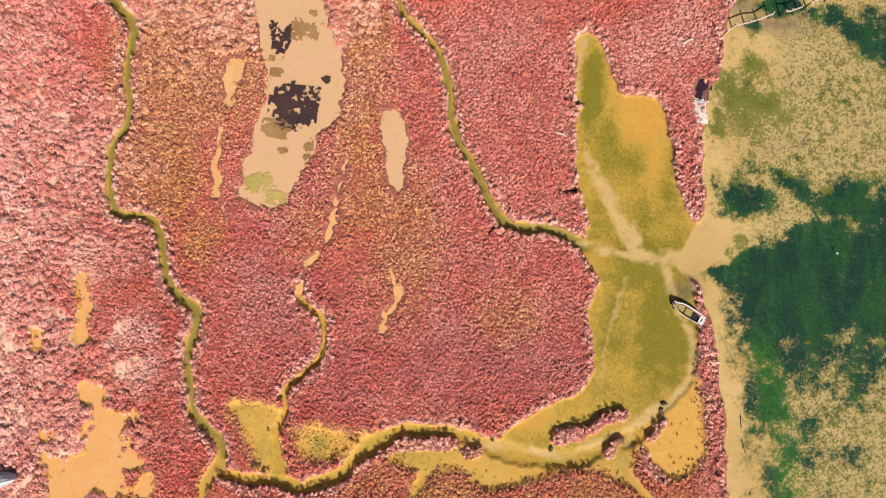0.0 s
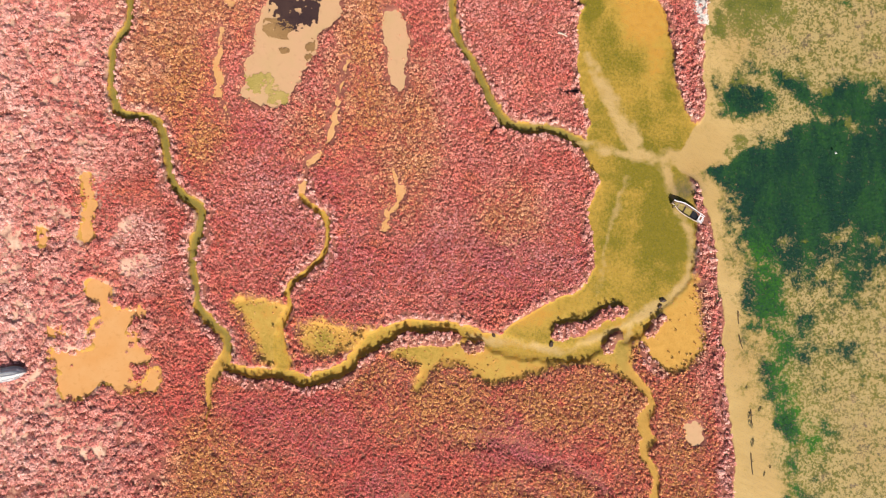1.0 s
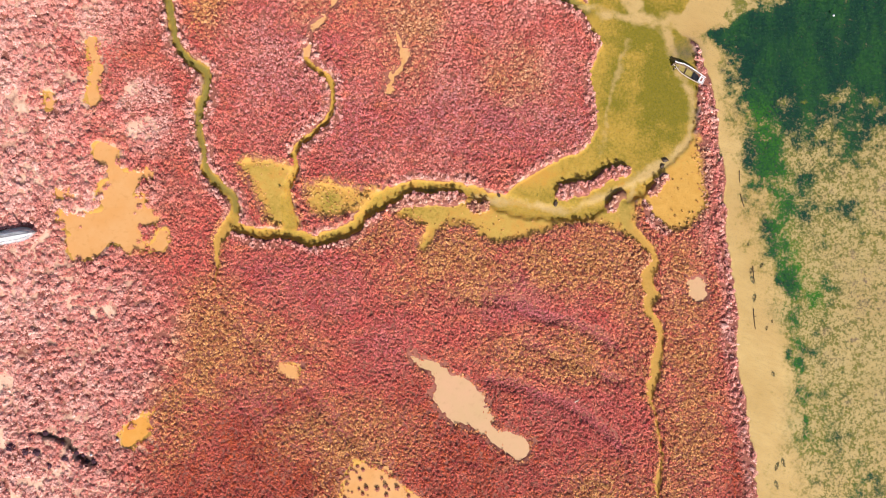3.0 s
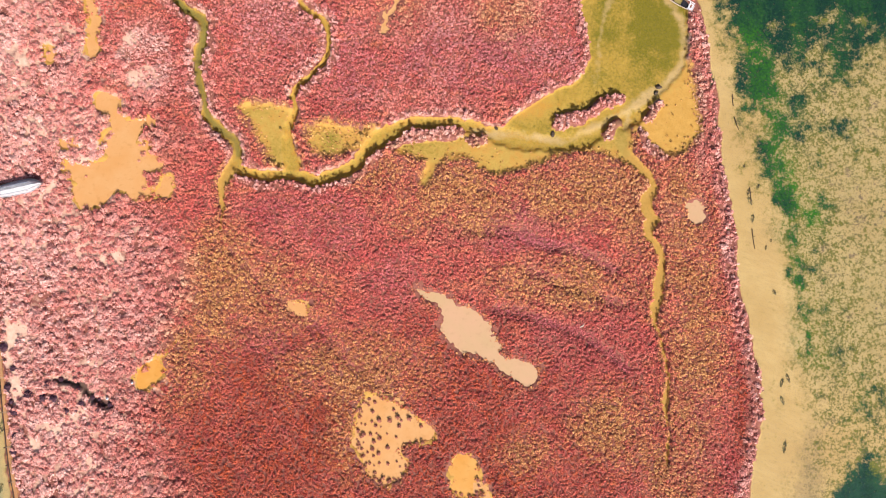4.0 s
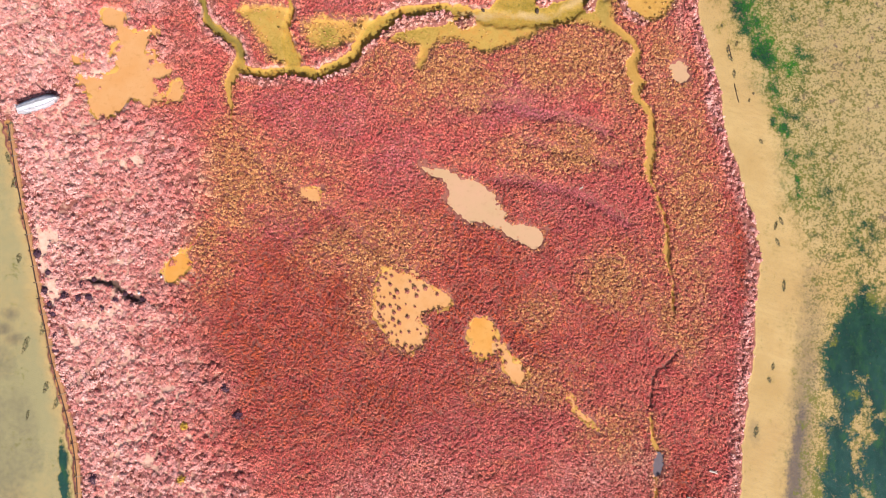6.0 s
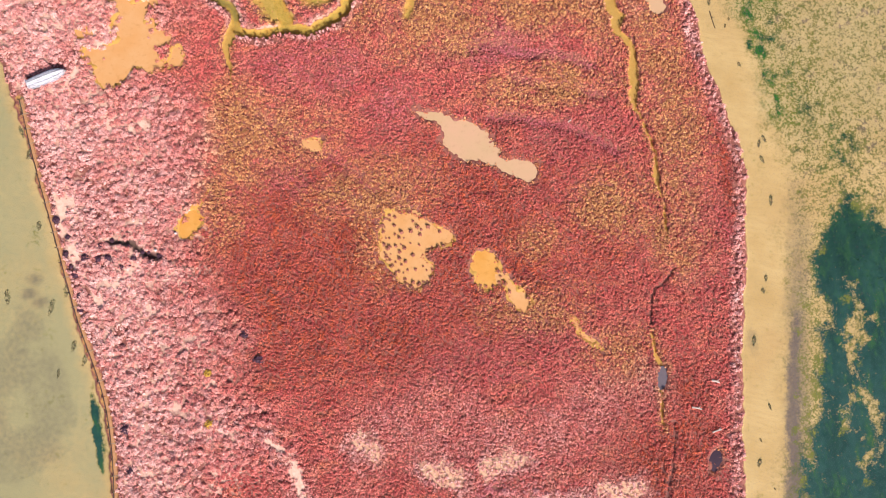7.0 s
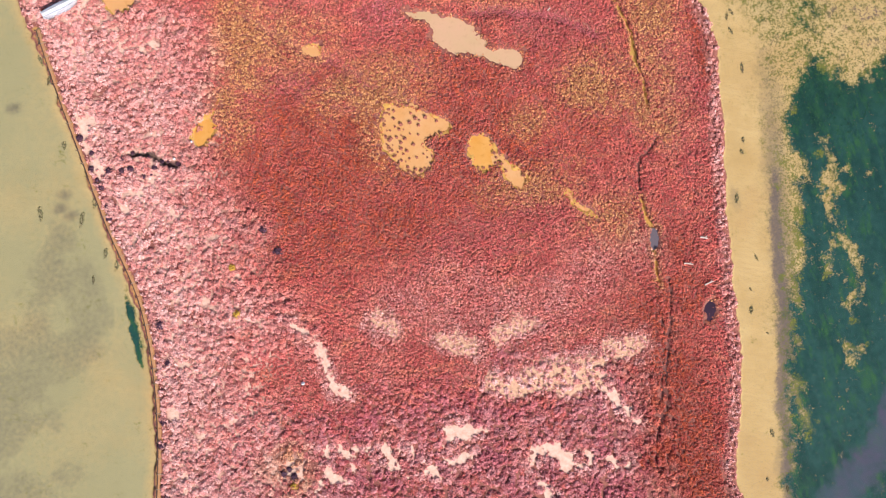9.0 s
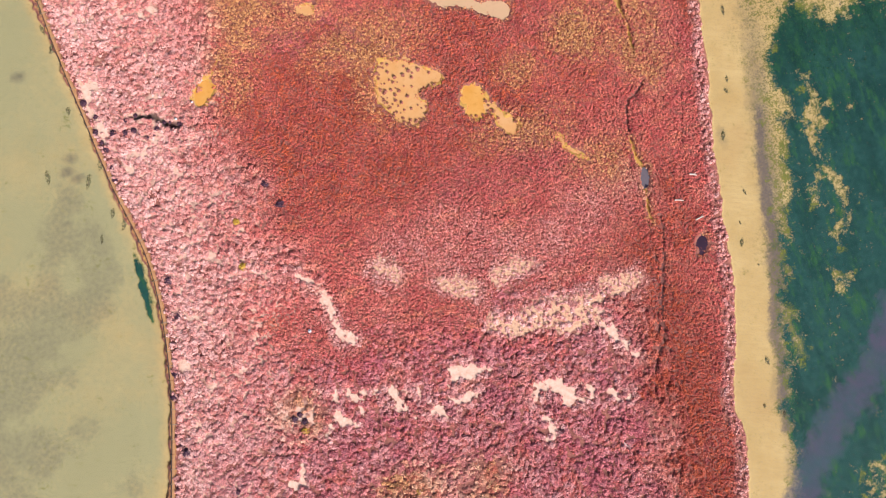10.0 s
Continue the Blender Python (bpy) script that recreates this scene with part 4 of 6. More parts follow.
CRISP = [BARE_TAIL, BARE_MID, BARE_MID_SOUTH, BARE_MID_FOOT, BARE_HOOK, BARE_HOOK_EAST, BARE_HOOK_FAR, BARE_HOOK_END, BARE_DROP, BARE_WEST_ARC,
         BARE_NET, BARE_NET_A, BARE_NET_B, BARE_NET_C, BARE_NET_D, BARE_NET_E, BARE_NET_F, BARE_NET_TAIL, BARE_FOOT, SHORE_SALT, SHORE_SALT_B]
STRAWS = [BARE_LONG, BARE_UP, BARE_UP_EAST, BARE_UP_RIGHT, STRAW_UP, STRAW_UP_B]
WEEDS = [WEED_STREAK, WEED_FINGER, WEED_CORNER, WEED_BASIN, WEED_SOUTH]
GAPS = [GAP_A, GAP_B, GAP_C, GAP_D, GAP_E, GAP_F, GAP_G]


def survey(x, y):
    """All that is known of the ground at points: its height, what covers it, and the distances that plants go by."""
    wx = x + fbm(x, y, 2.2, 0) * 0.7 + fbm(x, y, 0.7, 3) * 0.55
    wy = y + fbm(x, y, 2.2, 4) * 0.7 + fbm(x, y, 0.7, 5) * 0.55
    f = {}
    f["sea"] = area(MARSH, wx, wy, 900.0)
    f["creek"] = union(CREEKS, wx, wy)
    f["rill"] = union(RILLS, wx, wy) + fbm(x, y, 3.0, 1) * 0.5
    f["pool"] = union(POOLS, wx, wy)
    f["flat"] = union(FLATS, wx, wy)
    f["bar"] = union(BARS, wx, wy)
    f["pan"] = union([p[0] for p in PANS], wx, wy) + fbm(x, y, 1.5, 6) * 0.9
    f["straw"], f["crisp"] = union(STRAWS, wx, wy), union(CRISP, wx, wy)
    f["gully"] = union([GULLY, *CLEFTS], wx, wy)
    f["rut"], f["furrow"] = union(RUTS, wx, wy), union(FURROWS, wx, wy)
    loose = x + fbm(x, y, 5.0, 3) * 3.0, y + fbm(x, y, 5.0, 1) * 3.0
    f["weed"], f["gap"] = union(WEEDS, *loose, 8.0), union(GAPS, *loose, 5.0)
    sea, creek = f["sea"], f["creek"]
    z = fbm(x, y, 6.0, 1) * 0.10 + fbm(x, y, 1.1, 2) * 0.06 + 0.02
    z = z + (-0.29 + fbm(x, y, 1.6, 3) * 0.06 - z) * smooth(0.7, -0.4, f["flat"])
    z = np.minimum(z, 0.02 - 0.26 * smooth(0.40, -0.35, f["pan"] + fbm(x, y, 0.6, 2) * 0.7))
    z = np.minimum(z, 0.05 - 0.36 * smooth(0.16, -0.16, f["rill"]))
    z = z - 0.22 * smooth(0.15, -0.1, f["rut"]) - 0.45 * smooth(0.15, -0.2, f["gully"]) - 0.26 * smooth(0.8, -0.2, f["furrow"])
    z = np.minimum(z, 0.05 - 0.50 * smooth(0.22, -0.22, f["pool"]) - 0.08 * smooth(-1.0, -6.0, f["pool"]))
    z = np.minimum(z, 0.05 - 0.56 * smooth(0.12, -0.12, creek) - 0.10 * smooth(-0.2, -0.6, creek))
    out = smooth(0.05, 0.50, sea)
    z = np.minimum(z, 0.05 - 0.50 * out - 0.28 * smooth(4.0, 16.0, sea))
    z = np.maximum(z, (0.04 + fbm(x, y, 1.0, 6) * 0.1) * smooth(0.30, -0.05, f["bar"]) - 9.0 * smooth(-0.05, 0.30, f["bar"]))
    f["z"] = z
    return f


def bare_net(x, y, f):
    """Distance to the ragged patches of bare crust."""
    return np.where(f["crisp"] < 3, f["crisp"] + fbm(x, y, 1.0, 3) * 1.3 + fbm(x, y, 0.4, 5) * 0.9, 9.0)


def straw_cover(x, y, f):
    """How thin and straw-coloured the plants stand on the half-bare patches."""
    return smooth(0.9, -0.7, f["straw"] + fbm(x, y, 1.7, 5) * 2.6 + fbm(x, y, 0.6, 2) * 1.2)


def weed_cover(x, y, f):
    """How thickly weed covers the lagoon bottom."""
    full = np.maximum.reduce([smooth(3.2, -2.6, f["weed"]), 0.80 * stand(WEED_THIN, x, y), 0.72 * smooth(1.6, -1.0, line(WEED_EDGE, x + fbm(x, y, 1.5, 3) * 2.0, y) + fbm(x, y, 2.6, 7) * 2.4), 0.50 * smooth(6.0, -1.0, line(WEED_EDGE, x - 2.5, y, 8.0)), smooth(0.4, -0.4, line(WEED_LEFT, x + fbm(x, y, 1.0, 3) * 0.8, y))])
    return full * (1 - 0.58 * smooth(1.2, -1.6, f["gap"] + fbm(x, y, 2.4, 2) * 3.0 + fbm(x, y, 0.7, 4) * 2.6))


def axis(low, high, near, far, step, wide):
    """Even fine steps from near to far, wider ones out to low and high, then ever longer ones out to the horizon."""
    mid = np.concatenate([np.arange(low, near - wide / 2, wide), np.arange(near, far, step), np.arange(far, high + wide / 2, wide)])
    grow = np.cumsum(wide * 1.45 ** np.arange(1, 24))
    grow = grow[grow < 3000]
    return np.concatenate([mid[0] - grow[::-1], mid, mid[-1] + grow])


def part(name, bm, material, parent, label=""):
    """Links a bmesh as one mesh object under a thing or a part."""
    me = bpy.data.meshes.new(name)
    bm.to_mesh(me)
    bm.free()
    me.materials.append(material)
    ob = new(name, me)
    ob.parent = parent
    if label:
        tagged(ob, label)
    return ob


def array_mesh(name, co, size, material):
    """A mesh of loose triangles (3) or quads (4), from an array of corners."""
    n = len(co) // size
    me = bpy.data.meshes.new(name)
    me.vertices.add(len(co)), me.loops.add(len(co)), me.polygons.add(n)
    me.vertices.foreach_set("co", np.ascontiguousarray(co, np.float32).ravel())
    me.loops.foreach_set("vertex_index", np.arange(len(co), dtype=np.int32))
    me.polygons.foreach_set("loop_start", np.arange(0, len(co), size, dtype=np.int32))
    me.update(calc_edges=True)
    me.materials.append(material)
    return me


def paint(me, name, values, domain):
    a = me.attributes.new(name, "FLOAT_COLOR" if values.ndim == 2 else "FLOAT", domain)
    a.data.foreach_set("color" if values.ndim == 2 else "value", np.ascontiguousarray(values, np.float32).ravel())


# ---- ground ----
GX, GY = axis(-86.0, 46.0, -66.0, 25.0, 0.22, 0.36), axis(-130.0, 38.0, -129.0, 37.0, 0.22, 0.36)
gx, gy = [a.ravel() for a in np.meshgrid(GX, GY)]
field = survey(gx, gy)
me = bpy.data.meshes.new("ground")
nx, ny = len(GX), len(GY)
corner = (np.arange(ny - 1)[:, None] * nx + np.arange(nx - 1)[None, :]).ravel()
faces = np.stack([corner, corner + 1, corner + nx + 1, corner + nx], 1)
me.vertices.add(nx * ny), me.loops.add(faces.size), me.polygons.add(len(faces))
me.vertices.foreach_set("co", np.stack([gx, gy, field["z"]], 1).astype(np.float32).ravel())
me.loops.foreach_set("vertex_index", faces.astype(np.int32).ravel())
me.polygons.foreach_set("loop_start", np.arange(0, faces.size, 4, dtype=np.int32))
me.update(calc_edges=True)
me.polygons.foreach_set("use_smooth", np.ones(len(faces), bool))
me.materials.append(GROUND)
sea, pool, creek, flat, weed = (field[k] for k in ("sea", "pool", "creek", "flat", "weed"))
east = gx > -30
over = smooth(0.25, -0.05, field["bar"])
mud = np.maximum.reduce([smooth(1.1, -0.5, flat + fbm(gx, gy, 1.6, 3) * 1.2) * 0.8, smooth(0.1, -0.2, field["rill"]), smooth(0.0, -0.2, creek), smooth(0.75, -0.1, union([p[0] for p in PANS if p[1] in (TAN, AMBER)], gx, gy) + fbm(gx, gy, 0.8, 4) * 1.2), 0.9 * smooth(0.2, -0.1, line(ORANGE_TAIL, gx, gy)), smooth(0.0, -0.25, pool)])
basin = smooth(0.2, -0.4, pool)
mud = mud * (1 - over)
algae = basin * (0.32 + fbm(gx, gy, 4.0, 2) * 0.5 + fbm(gx, gy, 1.1, 4) * 0.25) + stand(ALGAE, gx, gy) * (0.75 + fbm(gx, gy, 1.5, 6)) * smooth(0.3, -0.5, np.minimum(pool, flat))
algae = np.maximum(algae, smooth(0.0, -0.40, creek) * (0.34 + fbm(gx, gy, 2.0, 3) * 0.4))
algae = np.maximum(algae, smooth(0.5, -1.0, union([FLAT_SOUTH, FLAT_DELTA], gx, gy)) * (0.50 + fbm(gx, gy, 2.5, 5) * 0.5))
algae = np.minimum(algae, 0.95)
algae *= (1 - 0.8 * stand(OCHRE, gx, gy)) * (1 - over)
trail = smooth(0.8, -0.9, union(TRAILS, gx + fbm(gx, gy, 2.5, 1) * 1.8, gy + fbm(gx, gy, 2.5, 3) * 1.8))
beach_line = smooth(0.1, 0.7, sea)
sand = np.maximum(beach_line, trail * (0.80 + fbm(gx, gy, 1.6, 4) * 1.0) * (1 - over) * smooth(0.3, -0.2, np.minimum(pool, creek)))
patch = fbm(gx, gy, 3.2, 2, 4) * 1.0 + fbm(gx, gy, 1.1, 5) * 1.2
full = weed_cover(gx, gy, field)
weedy = np.clip((full * 1.05 + patch * 0.55 + fbm(gx, gy, 8.0, 1) * 0.3 - 0.10) / 0.9, 0, 1) * smooth(0.3, 1.5, sea)
weedy *= 1 - smooth(0.6, -0.8, union([TRAIL_MOUTH], gx, gy) + patch)
meadow = np.where(east, smooth(3.5, 9.0, sea + fbm(gx, gy, 7.0, 5) * 6), 0.0)
mottle = meadow * (1.0 + fbm(gx, gy, 6.0, 3) * 0.9 + 0.5 * stand(WEED_THIN, gx, gy))
silt = 0.85 * smooth(1.6, -1.4, line(SILT_BAND, gx, gy, 8.0) + patch * 2.0)
silt_edge = np.where(east, smooth(0.9, -0.5, line(SILT_EDGE, gx, gy) + fbm(gx, gy, 1.6, 4) * 1.4), 0.0)
olive_weed = smooth(0.9, -0.9, area(WEED_OLIVE, gx + fbm(gx, gy, 3.0, 3) * 2.0, gy + fbm(gx, gy, 3.0, 1) * 2.0) + fbm(gx, gy, 1.3, 5) * 2.2) * (0.66 + fbm(gx, gy, 2.2, 4) * 0.9)
olive_weed = np.maximum(olive_weed, 0.44 * smooth(0.8, -0.6, np.minimum(line(GAP_G, gx, gy), line(GAP_D, gx, gy)) + fbm(gx, gy, 1.2, 6) * 3.0))
olive_weed = np.maximum(olive_weed, 0.7 * smooth(0.10, 0.22, fbm(gx, gy, 1.6, 7)) * smooth(2.0, 0.0, np.minimum(np.abs(field["gap"]), np.abs(weed))) * (gx > 14.0))
film = np.where(east, meadow * 0.35 * smooth(-60.0, -45.0, gy), smooth(0.1, 2.2, sea) * (0.95 + fbm(gx, gy, 8.0, 6) * 1.0))
straw = straw_cover(gx, gy, field)
bank = np.minimum(np.abs(creek - 0.05), np.where(pool > -1, np.abs(pool - 0.05), 9))
bare = np.maximum((0.44 + fbm(gx, gy, 1.5, 6) * 0.5) * smooth(0.35, 0.1, bank) * (sea < 0), 0.8 * straw)
bare = np.maximum(bare, smooth(0.25, -0.1, bare_net(gx, gy, field)))
# no pale crust beside the upturned boat: darker soil colour deepens its shadow
belt = smooth(0.0, 0.6, union([[(-63.3, -30.4, 1.1), (-59.3, -29.4, 0.8)]], gx, gy)) * smooth(26.0, 12.0, -sea + np.where(gx > -25, 99, 0)) * (sea < 0)
wall = union([[(px, py, 0.0) for px, py in WEST_WALL]], gx, gy)
mud = np.maximum(mud, 0.45 * smooth(0.9, 0.5, wall) * (sea < 0.2))
bare = np.maximum(bare, stand(SALT, gx, gy) * (0.75 + fbm(gx, gy, 1.4, 3) * 1.5) * (sea < 0))
bare = np.maximum(bare, belt * smooth(0.9, 1.4, wall) * (0.48 + fbm(gx, gy, 2.2, 6) * 0.9))
deep = smooth(-55.0, -75.0, gy + fbm(gx, gy, 9.0, 4) * 10) * np.where(east, 1, 0.9)
vivid = np.maximum(0.50 * smooth(2.6, -0.8, line(WEED_EDGE, gx, gy)), 0.9 * smooth(0.8, -1.0, area([(24.0, -24.0), (25.5, -23.5), (28.0, -27.5), (29.5, -33.0), (27.5, -34.0), (25.5, -29.0)], gx, gy)), 0.22 * smooth(-52.0, -20.0, gy + fbm(gx, gy, 9.0, 4) * 14))
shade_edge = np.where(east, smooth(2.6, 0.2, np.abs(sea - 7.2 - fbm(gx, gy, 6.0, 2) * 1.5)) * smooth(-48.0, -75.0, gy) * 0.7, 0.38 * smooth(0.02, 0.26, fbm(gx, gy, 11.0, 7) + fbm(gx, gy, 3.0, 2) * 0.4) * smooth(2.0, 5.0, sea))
# the blob at (13, 19) paints the bank's shade around the notch
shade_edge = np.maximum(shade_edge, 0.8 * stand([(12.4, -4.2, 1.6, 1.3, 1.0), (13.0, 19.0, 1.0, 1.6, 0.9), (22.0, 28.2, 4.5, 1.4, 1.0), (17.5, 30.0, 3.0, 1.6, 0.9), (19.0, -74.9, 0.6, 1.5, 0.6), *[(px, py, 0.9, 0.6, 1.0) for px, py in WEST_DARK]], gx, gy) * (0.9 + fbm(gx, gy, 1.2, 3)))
paint(me, "zone", np.stack([mud, algae, sand, weedy], 1), "POINT")
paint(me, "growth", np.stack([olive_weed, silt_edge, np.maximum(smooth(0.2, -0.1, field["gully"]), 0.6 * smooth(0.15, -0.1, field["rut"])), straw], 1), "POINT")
paint(me, "cover", np.stack([silt, bare, film, mottle], 1), "POINT")
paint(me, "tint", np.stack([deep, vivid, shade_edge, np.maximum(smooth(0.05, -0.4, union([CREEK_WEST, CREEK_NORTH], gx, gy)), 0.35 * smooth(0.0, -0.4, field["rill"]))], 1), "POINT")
tagged(new("ground", me), "low salt marsh platform, creek beds and sandy lagoon bottom", "ground", kind="structure")

bm = bmesh.new()
for cx, cy in ((-3000, -3000), (3000, -3000), (3000, 3000), (-3000, 3000)):
    bm.verts.new((cx, cy, -0.33))
bm.faces.new(bm.verts)
water = part("water", bm, WATER, None)
water.visible_shadow = False
tagged(water, "clear shallow lagoon water over sand and weed", "water", kind="structure")


def mud_sheet(outline, material, label, number, level=-0.125):
    """The flat mud of a pan in small squares, which meets the rising ground at its rim."""
    p, step = np.array(outline, float), 0.4
    xs, ys = np.arange(p[:, 0].min() - 2, p[:, 0].max() + 2, step), np.arange(p[:, 1].min() - 2, p[:, 1].max() + 2, step)
    cx, cy = [a.ravel() for a in np.meshgrid(xs, ys)]
    keep = np.nonzero(union([outline], cx, cy) < 0.75)[0]
    quad = np.array([(0, 0), (step, 0), (step, step), (0, step)]) - step / 2
    flat_xy = (np.stack([cx[keep], cy[keep]], 1)[:, None] + quad[None]).reshape(-1, 2)
    bm = bmesh.new()
    bm.from_mesh(array_mesh("mud", np.column_stack([flat_xy, np.full(len(flat_xy), level)]), 4, material))
    bmesh.ops.remove_doubles(bm, verts=bm.verts[:], dist=0.01)
    tagged(part(f"mud_pan_{number}", bm, material, None), label, "mud pan", kind="structure")


for i, (outline, material, label) in enumerate(PANS):
    mud_sheet(outline, material, label, i + 1, -0.125 + 0.003 * (i % 4))


# ---- plants ----
def scatter(low, high, spacing):
    nx, ny = int((high[0] - low[0]) / spacing), int((high[1] - low[1]) / spacing)
    x, y = np.meshgrid(np.arange(nx), np.arange(ny))
    x, y = x.ravel() + rng.random(nx * ny), y.ravel() + rng.random(nx * ny)
    return low[0] + x * spacing, low[1] + y * spacing


def leaves(base, radius, height, counts, size):
    """Loose leaf sprays over the domes of many shrubs, as corners of triangles, and the shrub that each belongs to."""
    k = np.repeat(np.arange(len(base)), counts)
    n = len(k)
    turn = rng.random(n) * 2 * np.pi
    up = 0.10 + 0.90 * rng.random(n) ** 0.8
    low = np.sqrt(1 - up**2)
    out = np.stack([np.cos(turn) * low, np.sin(turn) * low, up], 1)
    grown = (0.60 + 0.50 * rng.random(n))[:, None]
    centre = base[k] + out * np.stack([radius, radius, height], 1)[k] * grown
    normal = out * 0.75 + np.array([0.0, 0.0, 0.55]) + rng.normal(0, 0.42, (n, 3))
    normal /= np.linalg.norm(normal, axis=1)[:, None]
    a = np.cross(normal, rng.normal(0, 1, (n, 3)))
    a /= np.linalg.norm(a, axis=1)[:, None] + 1e-9
    b = np.cross(normal, a)
    s = (size[k] * (0.6 + 0.8 * rng.random(n)))[:, None]
    tri = np.stack([centre + a * s * 1.3, centre - a * s * 0.7 + b * s * 0.62, centre - a * s * 0.7 - b * s * 0.62], 1)
    return tri.reshape(-1, 3), k


def plants(name, base, radius, height, counts, size, species, label, category, material=LEAF):
    co, k = leaves(base, radius, height, counts, size)
    me = array_mesh(name, co, 3, material)
    paint(me, "species", species[k], "FACE")
    paint(me, "own", rng.random(len(base))[k], "FACE")
    return tagged(new(name, me), label, category, kind="stuff")


def stands(x, y, f):
    """Which plants grow at a place, and how densely and coarsely."""
    rim = np.minimum.reduce([f["creek"], np.where(f["pool"] < 3, f["pool"], 9), -f["sea"] * np.where((x > -25) & (y < -12), 0.62, 1.0)])
    rim = smooth(1.35, 0.35, np.where(f["bar"] < 0.15, 0.2, rim + fbm(x, y, 1.2, 2) * 0.6))
    grow = smooth(-0.15, 0.60, f["pan"] + fbm(x, y, 0.9, 2) * 1.5)
    grow = np.maximum(grow, 0.30 * smooth(-1.1, -0.1, f["pan"]) * (fbm(x, y, 0.8, 1) > 0.09))
    clean = smooth(0.7, -1.0, union([FLAT_SOUTH, FLAT_ORANGE, FLAT_DELTA], x, y) + fbm(x, y, 1.1, 4) * 2.2)
    grow *= 1 - (0.66 + 0.31 * clean) * smooth(1.3, -0.7, f["flat"] + fbm(x, y, 1.6, 3) * 1.6) * (f["bar"] > 0.2)
    grow *= (1 - 0.98 * smooth(0.15, -0.15, bare_net(x, y, f))) * smooth(-0.1, 0.1, f["gully"])
    salt = stand(SALT, x, y)
    grow *= 1 - 0.8 * smooth(0.35, 0.75, salt * (0.75 + fbm(x, y, 1.4, 3) * 1.5))
    straw = straw_cover(x, y, f)
    grow *= 1 - 0.55 * straw
    grow *= (f["sea"] < 0.12) & ((f["creek"] > 0.03) | (f["bar"] < 0.1)) & ((f["pool"] > 0.03) | (f["bar"] < 0.1)) & (f["rill"] > -0.10) & (f["rut"] > -0.05)
    pale = np.maximum(stand(PALE, x, y), stand(PALE_EAST, x, y)) * (0.95 + fbm(x, y, 3.0, 1) * 1.5)
    pale = np.maximum(pale, rim * (0.74 + fbm(x, y, 2.0, 4) * 0.6) * np.where(f["bar"] < 0.2, 1.0, smooth(0.3, 2.6, f["flat"])))
    pale = np.maximum(pale, 0.85 * straw)
    pale = np.maximum(pale, 0.70 * smooth(1.6, -0.3, np.minimum(f["straw"], f["crisp"]) + fbm(x, y, 1.8, 6) * 3.0))
    pale = np.maximum(pale, 0.95 * smooth(0.8, -0.6, union([BARE_PALE_A, BARE_PALE_B], x, y) + fbm(x, y, 1.6, 5) * 2))
    south = smooth(-82.0, -97.0, y + fbm(x, y, 9.0, 2) * 12) * smooth(6.0, -2.0, x + fbm(x, y, 4.0, 1) * 5)
    pale = np.maximum(pale, south * (0.30 + fbm(x, y, 2.5, 7) * 0.7))
    olive = np.maximum(stand(OLIVE, x, y), stand(OLIVE_SOUTH, x, y)) * (1.1 + 0.3 * smooth(-20.0, 0.0, y) + fbm(x, y, 2.5, 5) * 1.6)
    olive = np.minimum(olive, 0.82)
    olive = np.maximum(olive, smooth(1.4, -0.2, f["flat"]) * 1.0)
    olive = np.maximum(olive, smooth(0.9, 0.0, np.minimum(f["pan"], f["rill"])) * 0.55)
    purple = np.maximum(stand(PURPLE, x, y), 0.85 * south) * (0.85 + fbm(x, y, 2.5, 2) * 1.5)
    # purple along the furrows paints the shade of these dips into the plants
    purple = np.maximum(purple, 0.9 * smooth(0.8, -0.2, f["furrow"]))
    rust = stand(RUST, x, y) * (1.1 + fbm(x, y, 2.5, 6) * 1.5)
    west = smooth(26.0, 12.0, -f["sea"] + np.where(x > -25, 99, 0) + fbm(x, y, 6.0, 3) * 8 + fbm(x, y, 17.0, 5) * 14 + fbm(x, y, 8.5, 7) * 12)
    coarse = np.maximum.reduce([west, south * 0.9, rim])
    grow *= 1 - coarse * (1 - rim) * 0.8 * smooth(0.22, 0.10, value_noise(x, y, 1.05, 5))
    pale = np.maximum(pale, west * (0.58 + fbm(x, y, 4.0, 6) * 0.6 + 0.28 * smooth(12.0, 3.0, -f["sea"])))
    boat = union([[(-63.3, -30.6, 0.75), (-59.5, -29.7, 0.3)], [(10.3, -5.8, 0.5), (14.1, -7.8, 0.55)]], x, y)
    grow *= smooth(-0.1, 0.3, boat) * smooth(0.4, 0.8, union([[(px, py, 0.0) for px, py in WEST_WALL]], x, y) + fbm(x, y, 1.0, 2) * 0.5)
    return grow, np.clip(np.stack([pale, olive, rust, purple], 1), 0, 1), coarse, rim


# the fine carpet of the platform
x, y = scatter((-72, -128), (24, 36), 0.265)
x, y = x + rng.normal(0, 0.10, len(x)), y + rng.normal(0, 0.11, len(y))
f = survey(x, y)
grow, species, coarse, rim = stands(x, y, f)
k = np.nonzero((rng.random(len(x)) < grow * smooth(0.75, 0.25, coarse)))[0]
x, y, z, species, furrow, rill = x[k], y[k], f["z"][k], species[k], f["furrow"][k], f["rill"][k]
low = smooth(0.9, -0.3, np.minimum(f["flat"][k], f["pan"][k] - 0.2))
mound = value_noise(x, y, 1.3, 4)
radius = (0.11 + 0.14 * rng.random(len(x)) ** 1.5) * (1 - 0.3 * low)
height = (0.08 + 0.20 * mound + 0.10 * rng.random(len(x))) * (1 - 0.4 * smooth(0.6, -0.2, furrow)) * (1 + 0.9 * smooth(1.0, 0.2, rill)) * (1 - 0.6 * low)
base = np.stack([x, y, z - 0.02 + 0.08 * mound], 1)
